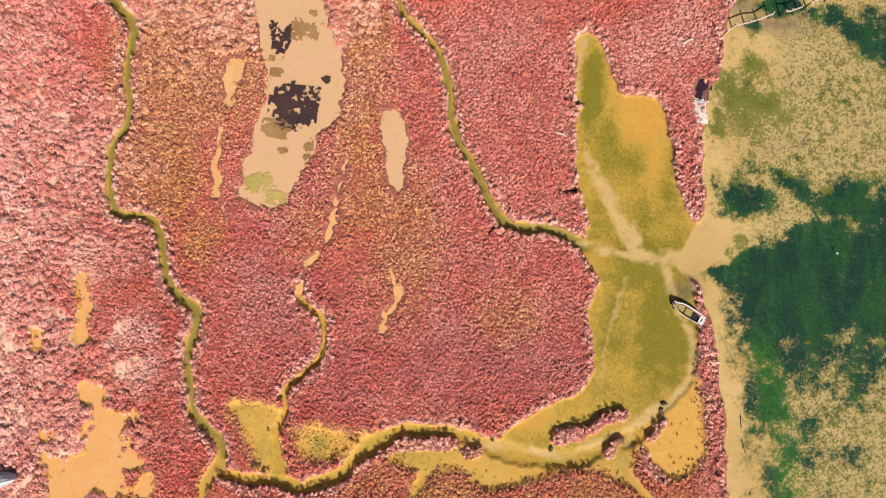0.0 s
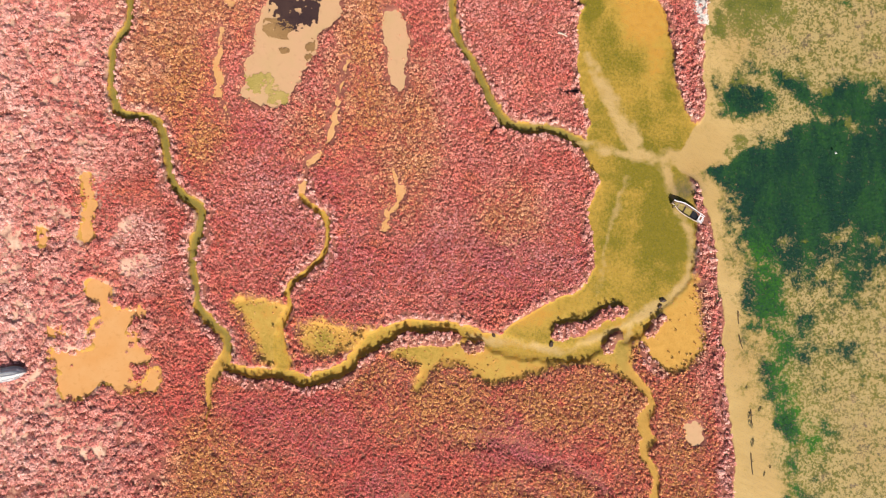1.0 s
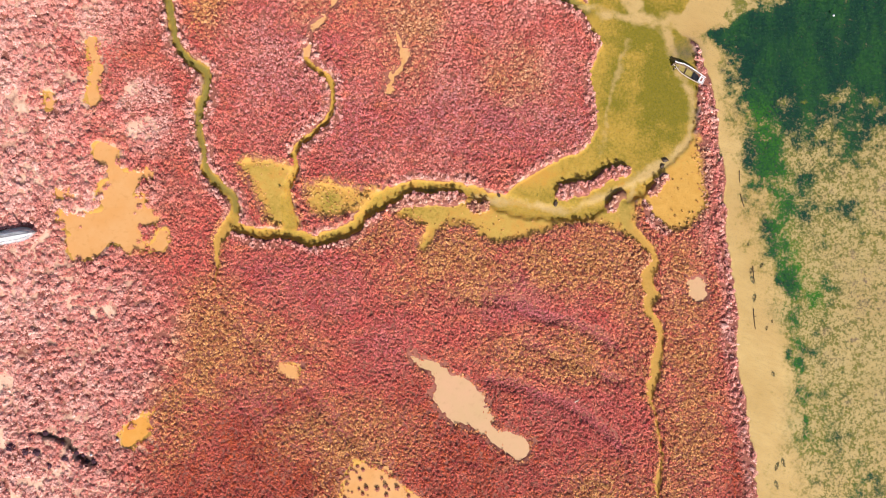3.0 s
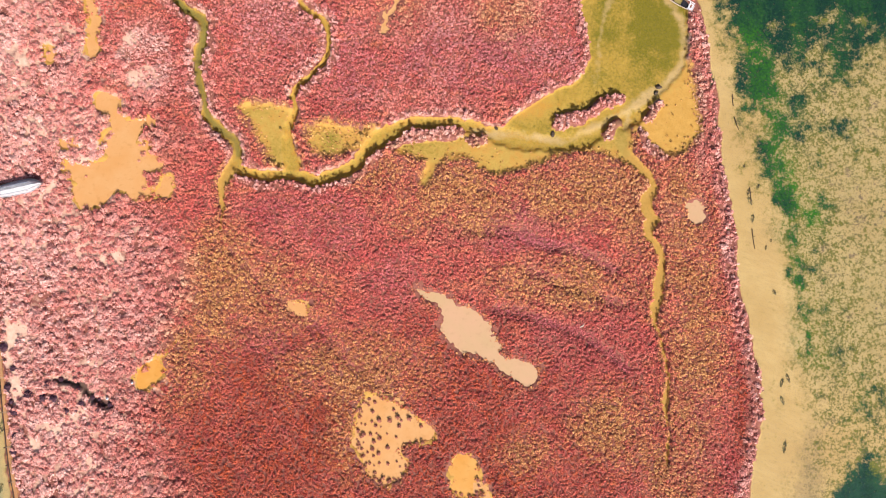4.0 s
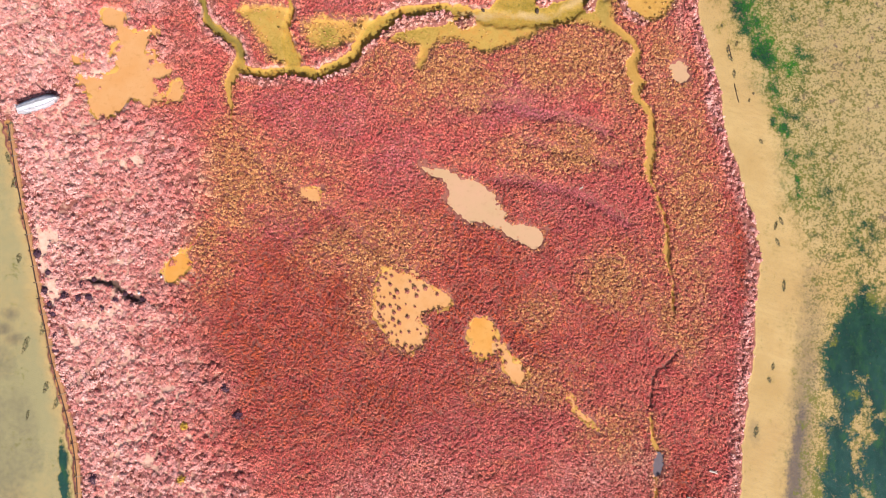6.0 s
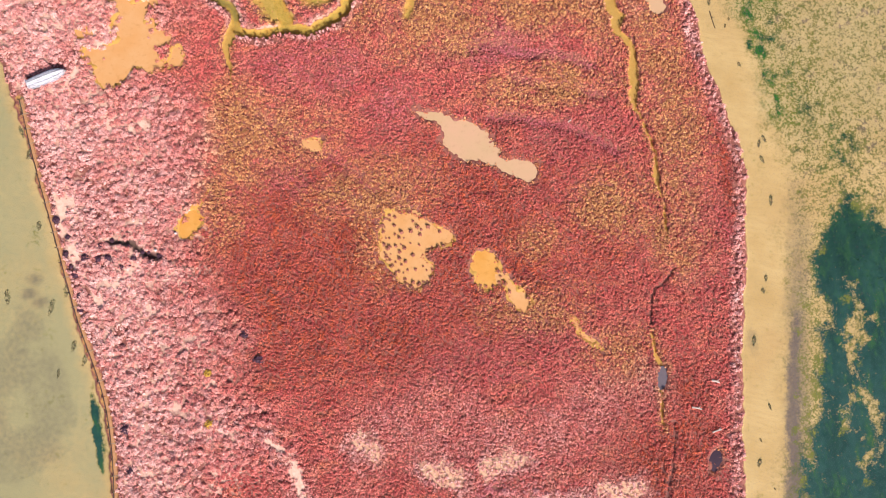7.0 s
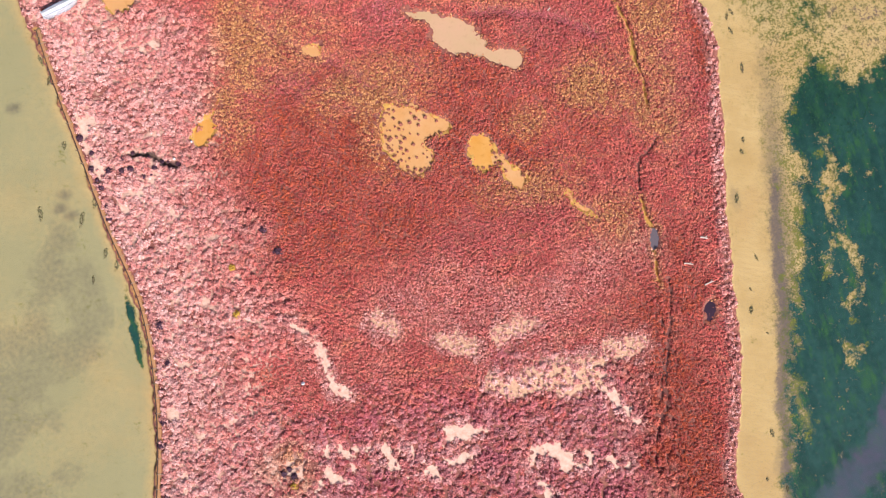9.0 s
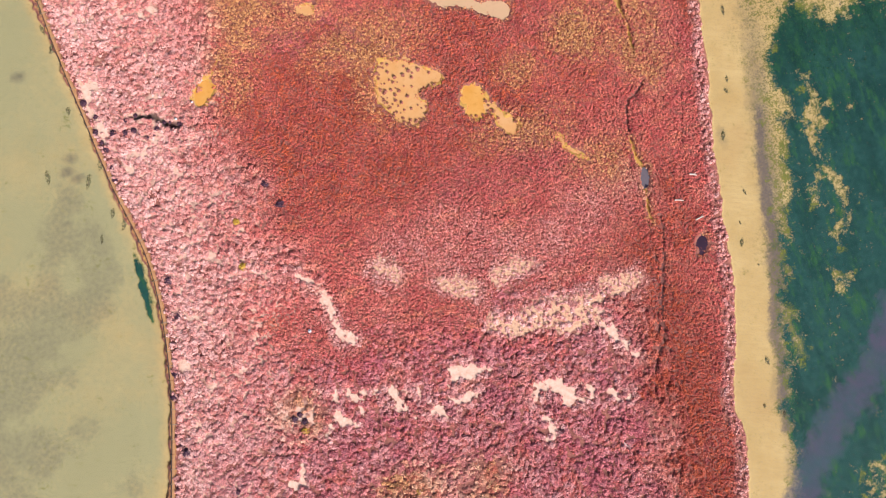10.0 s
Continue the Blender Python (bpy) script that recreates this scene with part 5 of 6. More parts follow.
counts = np.clip((radius / 0.18) ** 1.6 * 13, 7, 26).astype(int)
size = 0.070 + 0.022 * rng.random(len(x))
grassy = species[:, 1] > 0.42
for name, chosen, label, category in (
        ("olive_grass", grassy, "olive and ochre low marsh grass", "grass"),
        ("glasswort", ~grassy, "dense red and purple glasswort carpet on the marsh", "marsh plant")):
    plants(name, base[chosen], radius[chosen], height[chosen], counts[chosen], size[chosen], species[chosen], label, category)

# low sprigs that fill the ground between the shrubs
x, y = scatter((-72, -128), (24, 36), 0.26)
f = survey(x, y)
grow, species, coarse, rim = stands(x, y, f)
k = np.nonzero(rng.random(len(x)) < grow * (1 - 0.35 * coarse))[0]
plants("marsh_sprig", np.stack([x[k], y[k], f["z"][k] - 0.01], 1), np.full(len(k), 0.09), 0.05 + 0.08 * rng.random(len(k)), np.full(len(k), 2),
       np.full(len(k), 0.08), species[k] * 0.8, "low reddish sprigs covering the marsh soil", "marsh plant")

# the coarse shrubs of the west belt, the south and the banks
x, y = scatter((-76, -128), (24, 36), 0.44)
x, y = x + rng.normal(0, 0.2, len(x)), y + rng.normal(0, 0.2, len(y))
f = survey(x, y)
grow, species, coarse, rim = stands(x, y, f)
k = np.nonzero(rng.random(len(x)) < grow * smooth(0.2, 0.7, coarse))[0]
x, y, z, species, rim, coarse = x[k], y[k], f["z"][k], species[k], rim[k], coarse[k]
mound = value_noise(x, y, 1.05, 5)
radius = (0.20 + 0.30 * rng.random(len(x)) ** 1.6) * (1 - 0.35 * rim)
height = (0.08 + 0.50 * mound ** 1.4 + 0.16 * rng.random(len(x))) * (1 + 0.15 * rim)
base = np.stack([x, y, z - 0.02], 1)
counts = np.clip((radius / 0.33) ** 1.6 * 33, 12, 66).astype(int)
size = 0.085 + 0.075 * radius
bank = rim > 0.25
for name, chosen, label, category in (
        ("bank_shrub", bank, "pale pink woody shrubs fringing the creek banks and shore", "shrub"),
        ("marsh_shrub", ~bank, "coarse pale pink and mauve marsh shrubs", "shrub")):
    plants(name, base[chosen], radius[chosen], height[chosen], counts[chosen], size[chosen], species[chosen], label, category)

# weed standing on the lagoon bottom
x, y = scatter((17, -128), (50, 36), 0.30)
f = survey(x, y)
patch = fbm(x, y, 3.2, 2, 4) * 1.0 + fbm(x, y, 1.1, 5) * 1.2
full = weed_cover(x, y, f)
k = np.nonzero((f["sea"] > 1.0) & (rng.random(len(x)) < 0.6 * smooth(0.6, 1.0, full + patch * 0.7) * smooth(-75.0, -55.0, y)) & (union([TRAIL_MOUTH], x, y) > 0.2))[0]
plants("seagrass", np.stack([x[k], y[k], f["z"][k]], 1), 0.16 + 0.14 * rng.random(len(k)), 0.02 + 0.03 * rng.random(len(k)), np.full(len(k), 8),
       np.full(len(k), 0.055), np.zeros((len(k), 4)), "dark green seagrass under shallow water", "seagrass", WEED_LEAF)

# ---- things ----
WHITE_PAINT = plain_material("worn_white_paint", (0.86, 0.86, 0.88), (0.70, 0.70, 0.72), 0.45, 2.0, 0.4)
GREY_WOOD = plain_material("weathered_wood", (0.40, 0.29, 0.20), (0.25, 0.17, 0.11), 0.85, 2.5)
DARK_WOOD = plain_material("wet_dark_wood", (0.10, 0.065, 0.045), (0.05, 0.035, 0.028), 0.6, 2.5)
OCHRE_WOOD = plain_material("ochre_wood", (0.52, 0.27, 0.12), (0.38, 0.18, 0.08), 0.8, 1.5)
BLEACHED = plain_material("bleached_wood", (0.66, 0.55, 0.46), (0.48, 0.38, 0.31), 0.8, 3.0)
SEDIMENT = plain_material("boat_sediment", (0.42, 0.33, 0.10), (0.22, 0.17, 0.06), 0.7, 1.6)
BLACK_RUBBER = plain_material("black_plastic", (0.02, 0.02, 0.025), (0.04, 0.04, 0.045), 0.4, 3.0)
SHELL = plain_material("white_shell", (0.90, 0.87, 0.84), (0.70, 0.65, 0.60), 0.6, 4.0)
# near-black leaf colour, as dark as the shade between the west belt's shrubs
SHADE_DARK_LEAF = plain_material("shade_dark_leaf", (0.10, 0.04, 0.06), (0.05, 0.022, 0.04), 0.7, 1.5, bump=0.0)
TUFT_LEAF = plain_material("tuft_leaf", (0.46, 0.16, 0.10), (0.28, 0.10, 0.08), 0.7, 1.5, bump=0.0)
YELLOW_LEAF = plain_material("yellow_shrub_leaf", (0.62, 0.36, 0.05), (0.40, 0.25, 0.03), 0.7, 1.5, bump=0.0)
STEM = plain_material("woody_stem", (0.26, 0.16, 0.12), (0.16, 0.10, 0.08), 0.9, 6.0)


GROUND_Z = field["z"].reshape(ny, nx)


def level(x, y):
    return float(GROUND_Z[np.abs(GY - y).argmin(), np.abs(GX - x).argmin()])


def thing(name, m, label, category, group=""):
    ob = new(name)
    ob.empty_display_size = 0.2
    ob.matrix_world = m
    return tagged(ob, label, category, group)


def bar(bm, a, b, w, h, twist=0.0):
    """A bevelled timber from a to b."""
    a, b = Vector(a), Vector(b)
    made = bmesh.ops.create_cube(bm, size=1.0)["verts"]
    turn = (b - a).to_track_quat("X", "Z").to_matrix().to_4x4() @ Matrix.Rotation(twist, 4, "X")
    bmesh.ops.transform(bm, verts=made, matrix=Matrix.Translation((a + b) / 2) @ turn @ Matrix.Diagonal(((b - a).length, w, h, 1.0)))
    edges = list({e for v in made for e in v.link_edges})
    bmesh.ops.bevel(bm, geom=edges, offset=min(w, h) * 0.15, segments=1, affect="EDGES")


def pole(bm, a, b, r0, r1, sides=8, rings=4, bend=0.0):
    """A tapered, slightly crooked round timber from a to b."""
    a, b = Vector(a), Vector(b)
    d = (b - a).normalized()
    u = d.orthogonal().normalized()
    v = d.cross(u)
    rows = []
    for i in range(rings + 1):
        t = i / rings
        c = a.lerp(b, t) + u * bend * math.sin(t * math.pi)
        r = r0 + (r1 - r0) * t
        rows.append([bm.verts.new(c + (u * math.cos(q) + v * math.sin(q)) * r * random.uniform(0.92, 1.08)) for q in [2 * math.pi * k / sides for k in range(sides)]])
    for lo, hi in zip(rows, rows[1:]):
        for k in range(sides):
            bm.faces.new((lo[k], lo[(k + 1) % sides], hi[(k + 1) % sides], hi[k]))
    bm.faces.new(rows[0][::-1]), bm.faces.new(rows[-1])


def hull_row(t, length, beam, depth, n=9, full=0.56):
    """One frame of a hull from keel to both gunwales: t runs from stern 0 to bow 1."""
    half = beam / 2 * (0.78 + 0.22 * math.sin(min(t / 0.5, 1) * math.pi / 2)) * max(0.0, 1 - max(0.0, (t - full) / (1 - full)) ** 2.4)
    half = max(half, 0.20 * beam if beam < 1.5 else 0.02)  # the small boat has a blunt bow
    sheer = depth * (1 + 0.30 * t**2.2)
    rise = depth * 0.5 * max(0.0, (t - 0.75) / 0.25) ** 2
    row = []
    for k in range(n):
        a = (k / (n - 1)) * 2 - 1
        side = math.copysign(abs(a) ** 0.62, a) * half * (0.80 + 0.20 * abs(a) ** 2)
        row.append(Vector((t * length - length / 2, side, rise + (sheer - rise) * abs(a) ** 2.1)))
    return row


def hull_mesh(length, beam, depth, inset=0.0, stations=18):
    bm = bmesh.new()
    rows = []
    for i in range(stations + 1):
        t = i / stations
        row = hull_row(t, length - inset, max(beam - 2 * inset, 0.1), depth)
        rows.append([bm.verts.new(v + Vector((0, 0, inset))) for v in row])
    for lo, hi in zip(rows, rows[1:]):
        for k in range(len(lo) - 1):
            bm.faces.new((lo[k], lo[k + 1], hi[k + 1], hi[k]))
    bm.faces.new(rows[0])
    bmesh.ops.solidify(bm, geom=bm.faces[:], thickness=0.035)
    bmesh.ops.recalc_face_normals(bm, faces=bm.faces[:])
    for fc in bm.faces:
        fc.smooth = True
    return bm


def strip_along(bm, side, length, beam, depth, height_at, width, thick, t0=0.0, t1=1.0, count=16):
    """A strake or rail that follows the hull on one side at a share of its girth."""
    for i in range(count):
        p, q = [hull_row(t0 + (t1 - t0) * k / count, length, beam, depth, 21)[10 + side * round(10 * height_at)] for k in (i, i + 1)]
        bar(bm, p, q + (q - p) * 0.02, width, thick)


def open_boat():
    """An old open boat, full of silt, with white rails, thwarts, stern deck, mooring post and outboard bracket."""
    bow, stern = Vector((10.57, -6.0, 0)), Vector((14.12, -7.85, 0))
    mid, d = (bow + stern) / 2, bow - stern
    L, B, D = 4.0, 1.22, 0.50
    m = Matrix.Translation((mid.x, mid.y, -0.46)) @ Matrix.Rotation(math.atan2(d.y, d.x), 4, "Z") @ Matrix.Rotation(radians(4), 4, "X")
    boat = thing("rowing_boat", m, "old open boat with white rails, full of silt, beached", "boat")
    part("hull", hull_mesh(L, B, D), GREY_WOOD, boat, "grey weathered wooden hull")
    for side in (-1, 1):
        bm = bmesh.new()
        strip_along(bm, side, L, B, D, 1.0, 0.09 if side > 0 else 0.12, 0.06)
        part("gunwale", bm, WHITE_PAINT if side < 0 else BLEACHED, boat, "white painted rail" if side < 0 else "worn pale rail")
    bm = bmesh.new()
    rows = []
    for i in range(13):
        t = 0.06 + 0.86 * i / 12
        r = hull_row(t, L, B, D)
        w = r[-2].y * 0.94
        rows.append([bm.verts.new((r[0].x, w * (k - 2) / 2, 0.20 + 0.10 * t + random.uniform(-0.02, 0.02))) for k in range(5)])
    for lo, hi in zip(rows, rows[1:]):
        for k in range(4):
            bm.faces.new((lo[k], lo[k + 1], hi[k + 1], hi[k]))
    part("silt", bm, SEDIMENT, boat, "olive yellow silt lying in the boat")
    for t in (0.34, 0.60, 0.80):
        r = hull_row(t, L, B, D)
        bm = bmesh.new()
        bar(bm, (r[0].x, r[1].y, r[1].z - 0.02), (r[0].x, r[-2].y, r[-2].z - 0.02), 0.17, 0.035)
        part("thwart", bm, DARK_WOOD if t < 0.7 else GREY_WOOD, boat, "worn plank seat")
    bm = bmesh.new()
    for k in range(3):
        x0 = -L / 2 + 0.06 + 0.19 * k
        w = hull_row(0.03 + 0.04 * k, L, B, D)[-1].y
        if k == 1:
            bar(bm, (x0 + 0.08, -w, D - 0.01), (x0 + 0.08, -0.24, D - 0.01), 0.18, 0.035)
            bar(bm, (x0 + 0.08, 0.20, D - 0.01), (x0 + 0.08, w, D - 0.01), 0.18, 0.035)
        else:
            bar(bm, (x0 + 0.08, -w, D - 0.01), (x0 + 0.08, w, D - 0.01), 0.18, 0.035)
    part("stern_deck", bm, WHITE_PAINT, boat, "white stern deck with a dark well")
    bm = bmesh.new()
    bar(bm, (-L / 2 - 0.02, -0.46, 0.30), (-L / 2 - 0.02, 0.46, 0.30), 0.06, 0.40)
    part("transom", bm, WHITE_PAINT, boat, "white transom board")
    bm = bmesh.new()
    bar(bm, (L / 2 - 0.02, -0.24, 0.46), (L / 2 - 0.02, 0.24, 0.46), 0.06, 0.42)
    part("bow_board", bm, GREY_WOOD, boat, "blunt grey bow board")
    bm = bmesh.new()
    bar(bm, (-L / 2 + 1.0, -0.42, 0.30), (-L / 2 + 1.0, 0.42, 0.30), 0.9, 0.05)
    part("bilge", bm, BLACK_RUBBER, boat, "dark bottom of the boat towards the stern")
    bm = bmesh.new()
    pole(bm, (L / 2 - 0.15, 0.02, 0.2), (L / 2 + 0.02, 0.0, 0.68), 0.07, 0.06)
    part("stem_post", bm, DARK_WOOD, boat, "dark stem post")
    return boat


def upturned_boat():
    """A white boat lying keel up on the marsh."""
    a, b = Vector((-63.5, -31.15, 0)), Vector((-58.95, -30.0, 0))
    mid, d = (a + b) / 2, b - a
    L, B, D = 4.75, 1.70, 1.10
    m = (Matrix.Translation((mid.x, mid.y, 1.22)) @ Matrix.Rotation(math.atan2(d.y, d.x), 4, "Z") @ Matrix.Rotation(math.pi + radians(10), 4, "X"))
    boat = thing("upturned_boat", m, "white wooden boat lying keel up among pink shrubs", "boat")
    part("hull", hull_mesh(L, B, D), WHITE_PAINT, boat, "worn white hull")
    bm = bmesh.new()
    for i in range(14):
        p, q = [hull_row(0.02 + 0.94 * k / 14, L, B, D, 21)[10] for k in (i, i + 1)]
        bar(bm, p - Vector((0, 0, 0.035)), q - Vector((0, 0, 0.035)), 0.06, 0.09)
    part("keel", bm, WHITE_PAINT, boat, "white keel")
    for side in (-1, 1):
        for h in (0.4, 0.75):
            bm = bmesh.new()
            strip_along(bm, side, L, B, D, h, 0.05, 0.05, 0.02, 0.90)
            part("strake", bm, plain_material("grey_blue_strake", (0.30, 0.33, 0.42), (0.22, 0.25, 0.33), 0.5, 3.0), boat, "grey blue rubbing strake")
        bm = bmesh.new()
        strip_along(bm, side, L, B, D, 1.0, 0.07, 0.07)
        part("gunwale", bm, GREY_WOOD, boat)
    bm = bmesh.new()
    bar(bm, (-L / 2 - 0.02, -0.56, 0.38), (-L / 2 - 0.02, 0.56, 0.38), 0.05, 0.5)
    part("transom", bm, WHITE_PAINT, boat, "flat white transom")
    return boat


open_boat()
upturned_boat()


# a fence of posts and rails that runs out into the lagoon
def post_fence():
    line_points = [(14.0, 25.4), (16.5, 27.0), (19.5, 28.0), (22.1, 29.0), (25.2, 30.5), (28.6, 31.9), (33.0, 33.4)]
    fence = thing("post_fence", pose(14.0, 25.4, -0.3), "weathered post fence with rails running into the lagoon", "fence")
    o = Vector((14.0, 25.4, -0.3))
    rnd = random.Random(5)
    last = None
    for (ax, ay), (bx, by) in zip(line_points, line_points[1:]):
        a, b = Vector((ax, ay, 0)), Vector((bx, by, 0))
        steps = max(1, round((b - a).length / 1.3))
        for k in range(steps):
            c = a.lerp(b, k / steps) + Vector((rnd.uniform(-0.1, 0.1), rnd.uniform(-0.1, 0.1), 0))
            top = rnd.uniform(0.75, 1.2)
            foot = c + Vector((0, 0, -0.75)) - o
            head = c + Vector((rnd.uniform(-0.08, 0.08), rnd.uniform(-0.08, 0.08), top)) - o
            bm = bmesh.new()
            pole(bm, foot, head, 0.10, 0.075)
            post = part("post", bm, DARK_WOOD, fence, "dark wooden post")
            bm = bmesh.new()
            pole(bm, head, head + Vector((0, 0, 0.05)), 0.095, 0.07, 8, 1)
            part("cap", bm, BLEACHED, post, "bleached post top")
            if last is not None and rnd.random() < 0.85:
                bm = bmesh.new()
                p, q = last + Vector((0.04, -0.1, -0.22)), head + Vector((0.04, -0.1, -0.22))
                bar(bm, p, q, 0.14, 0.08)
                part("rail", bm, BLEACHED, fence, "bleached wooden rail")
            last = head


post_fence()


def timber_revetment():
    """Boards held by stakes along the west shore."""
    p = rounded(WEST_WALL, False)
    d = np.cumsum(np.r_[0, np.hypot(*np.diff(p, axis=0).T)])
    n = int(d[-1] / 1.85)
    s = np.linspace(0, d[-1], n + 1)
    px, py = np.interp(s, d, p[:, 0]), np.interp(s, d, p[:, 1])
    wall = thing("timber_revetment", pose(px[0], py[0], 0), "low timber revetment of ochre boards and stakes along the shore", "revetment")
    o = Vector((px[0], py[0], 0))
    rnd = random.Random(9)
    for i in range(n):
        a, b = Vector((px[i], py[i], 0)) - o, Vector((px[i + 1], py[i + 1], 0)) - o
        along = (b - a).normalized()
        inland = Vector((-along.y, along.x, 0))
        rise = rnd.uniform(-0.03, 0.03)
        for k, (off, z, w, h) in enumerate(((0.0, -0.20, 0.09, 0.62), (0.26, 0.02, 0.34, 0.12))):
            bm = bmesh.new()
            shift = inland * off
            bar(bm, a + shift + along * 0.03 + Vector((0, 0, z + rise)), b + shift - along * 0.03 + Vector((0, 0, z + rise)), w, h)
            part("board", bm, DARK_WOOD if k == 0 else OCHRE_WOOD, wall)
        bm = bmesh.new()
        foot = a - inland * 0.09
        pole(bm, foot + Vector((0, 0, -0.8)), foot + Vector((rnd.uniform(-0.04, 0.04), 0, rnd.uniform(0.22, 0.42))), 0.075, 0.06)
        part("stake", bm, DARK_WOOD, wall, "dark wooden stake")
        if rnd.random() < 0.6:
            bm = bmesh.new()
            bar(bm, foot + Vector((0, 0, 0.06)), foot + inland * 0.85 + Vector((0, 0, 0.05)), 0.08, 0.07)
            part("tie", bm, GREY_WOOD, wall, "short cross tie")


timber_revetment()


def bush(name, radius, height, count, material, label, category, group, seed):
    """A small shrub: a few stems and a crown of loose leaf sprays."""
    ob = thing(name, Matrix.Identity(4), label, category, group)
    co, _ = leaves(np.zeros((1, 3)), np.array([radius]), np.array([height]), np.array([count]), np.array([radius * 0.30]))
    crown = new("foliage", array_mesh("foliage", co, 3, material))
    crown.parent = ob
    rnd = random.Random(seed)
    bm = bmesh.new()
    for k in range(5):
        a = 2 * math.pi * k / 5 + rnd.uniform(-0.4, 0.4)
        pole(bm, (0, 0, -0.1), (math.cos(a) * radius * 0.55, math.sin(a) * radius * 0.55, height * 0.75), 0.018, 0.008, 5, 2, 0.03)
    part("stem", bm, STEM, ob, "thin woody stems")
    return ob


def plant_out(first, places, spread, scale, rnd):
    """Copies of a shrub at the places given, sunk to the ground there."""
    for i, (px, py) in enumerate(places):
        px, py = px + rnd.uniform(-spread, spread), py + rnd.uniform(-spread, spread)
        m = pose(px, py, max(level(px, py), -0.14) - 0.01, 0, 0, rnd.uniform(0, 360))
        s = rnd.uniform(*scale)
        target = first if i == 0 else copy_thing(first, m)
        target.matrix_world = m @ Matrix.Diagonal((s, s, s * rnd.uniform(0.8, 1.2), 1))


rnd = random.Random(3)
rim_line = rounded(PAN_TUFTED, True, 5)
rim_line = rim_line[(rim_line[:, 0] < -18.2) & ((rim_line[:, 0] < -20.5) | (rim_line[:, 1] < -57.5))]
TUFTS_RIM = [(px + rnd.uniform(-0.1, 0.8), py + rnd.uniform(-0.4, 0.4)) for px, py in rim_line.tolist()]
plant_out(bush("rim_tuft", 0.20, 0.28, 36, TUFT_LEAF, "small reddish tuft on the ragged rim of a tan pan", "tuft", "tufts on the tan pan's rim", 7), TUFTS_RIM, 0.1, (0.5, 1.3), rnd)
plant_out(bush("marsh_tuft", 0.26, 0.34, 46, TUFT_LEAF, "dark reddish tuft standing in a tan mud pan", "tuft", "tufts in the mud pans", 1), TUFTS, 0.15, (0.4, 1.2), rnd)
plant_out(bush("pan_tuft", 0.24, 0.30, 40, TUFT_LEAF, "dark tuft at the rim of a mud pan", "tuft", "tufts at the pan rims", 2), TUFTS_PONDS, 0.1, (0.7, 1.2), rnd)
# west belt: added bushes whose dark leaves stand in for shaded gaps
plant_out(bush("shade_bush", 0.46, 0.42, 90, SHADE_DARK_LEAF, "near-black bush standing in for shade among pale shrubs", "bush", "dark bushes of the west belt", 4), SHADE_BUSHES, 0.2, (0.4, 1.05), rnd)
plant_out(bush("dark_shrub", 0.55, 0.40, 80, SHADE_DARK_LEAF, "dark purple shrub near the south shore", "bush", "dark shrubs of the south", 5), DARK_BUSHES_SOUTH, 0.1, (0.6, 1.2), rnd)
plant_out(bush("yellow_bush", 0.50, 0.40, 80, YELLOW_LEAF, "yellow-ochre shrub among pink plants", "bush", "yellow shrubs", 6), YELLOW_BUSHES, 0.0, (0.9, 1.3), rnd)


def weed_clump(name, places, label, group, size, seed):
    """A low mat of weed lying on the sand under shallow water."""
    rnd = random.Random(seed)
    first = thing(name, Matrix.Identity(4), label, "seaweed", group)
    co, _ = leaves(np.zeros((1, 3)), np.array([size]), np.array([0.05]), np.array([60]), np.array([size * 0.22]))
    mat = new("fronds", array_mesh("fronds", co, 3, WEED_DRY))
    mat.parent = first
    bm = bmesh.new()
    pole(bm, (0, -size * 0.8, 0.03), (0.05, size * 0.8, 0.04), 0.02, 0.012, 5, 4, 0.06)
    part("stalk", bm, STEM, first, "limp brown stalk")
    for i, (px, py) in enumerate(places):
        m = pose(px, py, level(px, py) - 0.01, 0, 0, rnd.uniform(-25, 25))
        target = first if i == 0 else copy_thing(first, m)
        s = rnd.uniform(0.6, 1.4)
        target.matrix_world = m @ Matrix.Diagonal((s * 0.7, s * rnd.uniform(1.0, 2.2), 1, 1))


weed_clump("seaweed_clump", SAND_WEEDS, "dark olive seaweed clump on the sandy shallows", "weed on the sand flat", 0.30, 1)
weed_clump("seaweed_tuft", SAND_WEEDS_NORTH, "small olive weed tuft on the sandy shore", "weed on the sandy shore", 0.28, 2)
weed_clump("weed_mat", WEST_WEEDS, "grey-green weed mat on the lagoon bottom", "weed of the west lagoon", 0.5, 3)



def stone(px, py, r, seed):
    """A weed-covered stone on the mud, with a smaller one against it."""
    ob = thing("stone", pose(px, py, level(px, py), 0, 0, 40 * seed), "dark weedy stone lying on the muddy flat", "stone", "stones on the flats")
    rnd = random.Random(seed)
    for name, off, size in (("boulder", 0.0, r), ("chip", r * 1.1, r * 0.45)):
        bm = bmesh.new()
        bmesh.ops.create_icosphere(bm, subdivisions=2, radius=size)
        for v in bm.verts:
            v.co = Vector((v.co.x * 1.3 + off, v.co.y * 0.85, v.co.z * 0.7 + size * 0.35)) * rnd.uniform(0.85, 1.12)
        part(name, bm, DARK_WOOD, ob)


for k, (px, py) in enumerate(STONES):
    stone(px, py, 0.22 if k % 2 else 0.28, k)

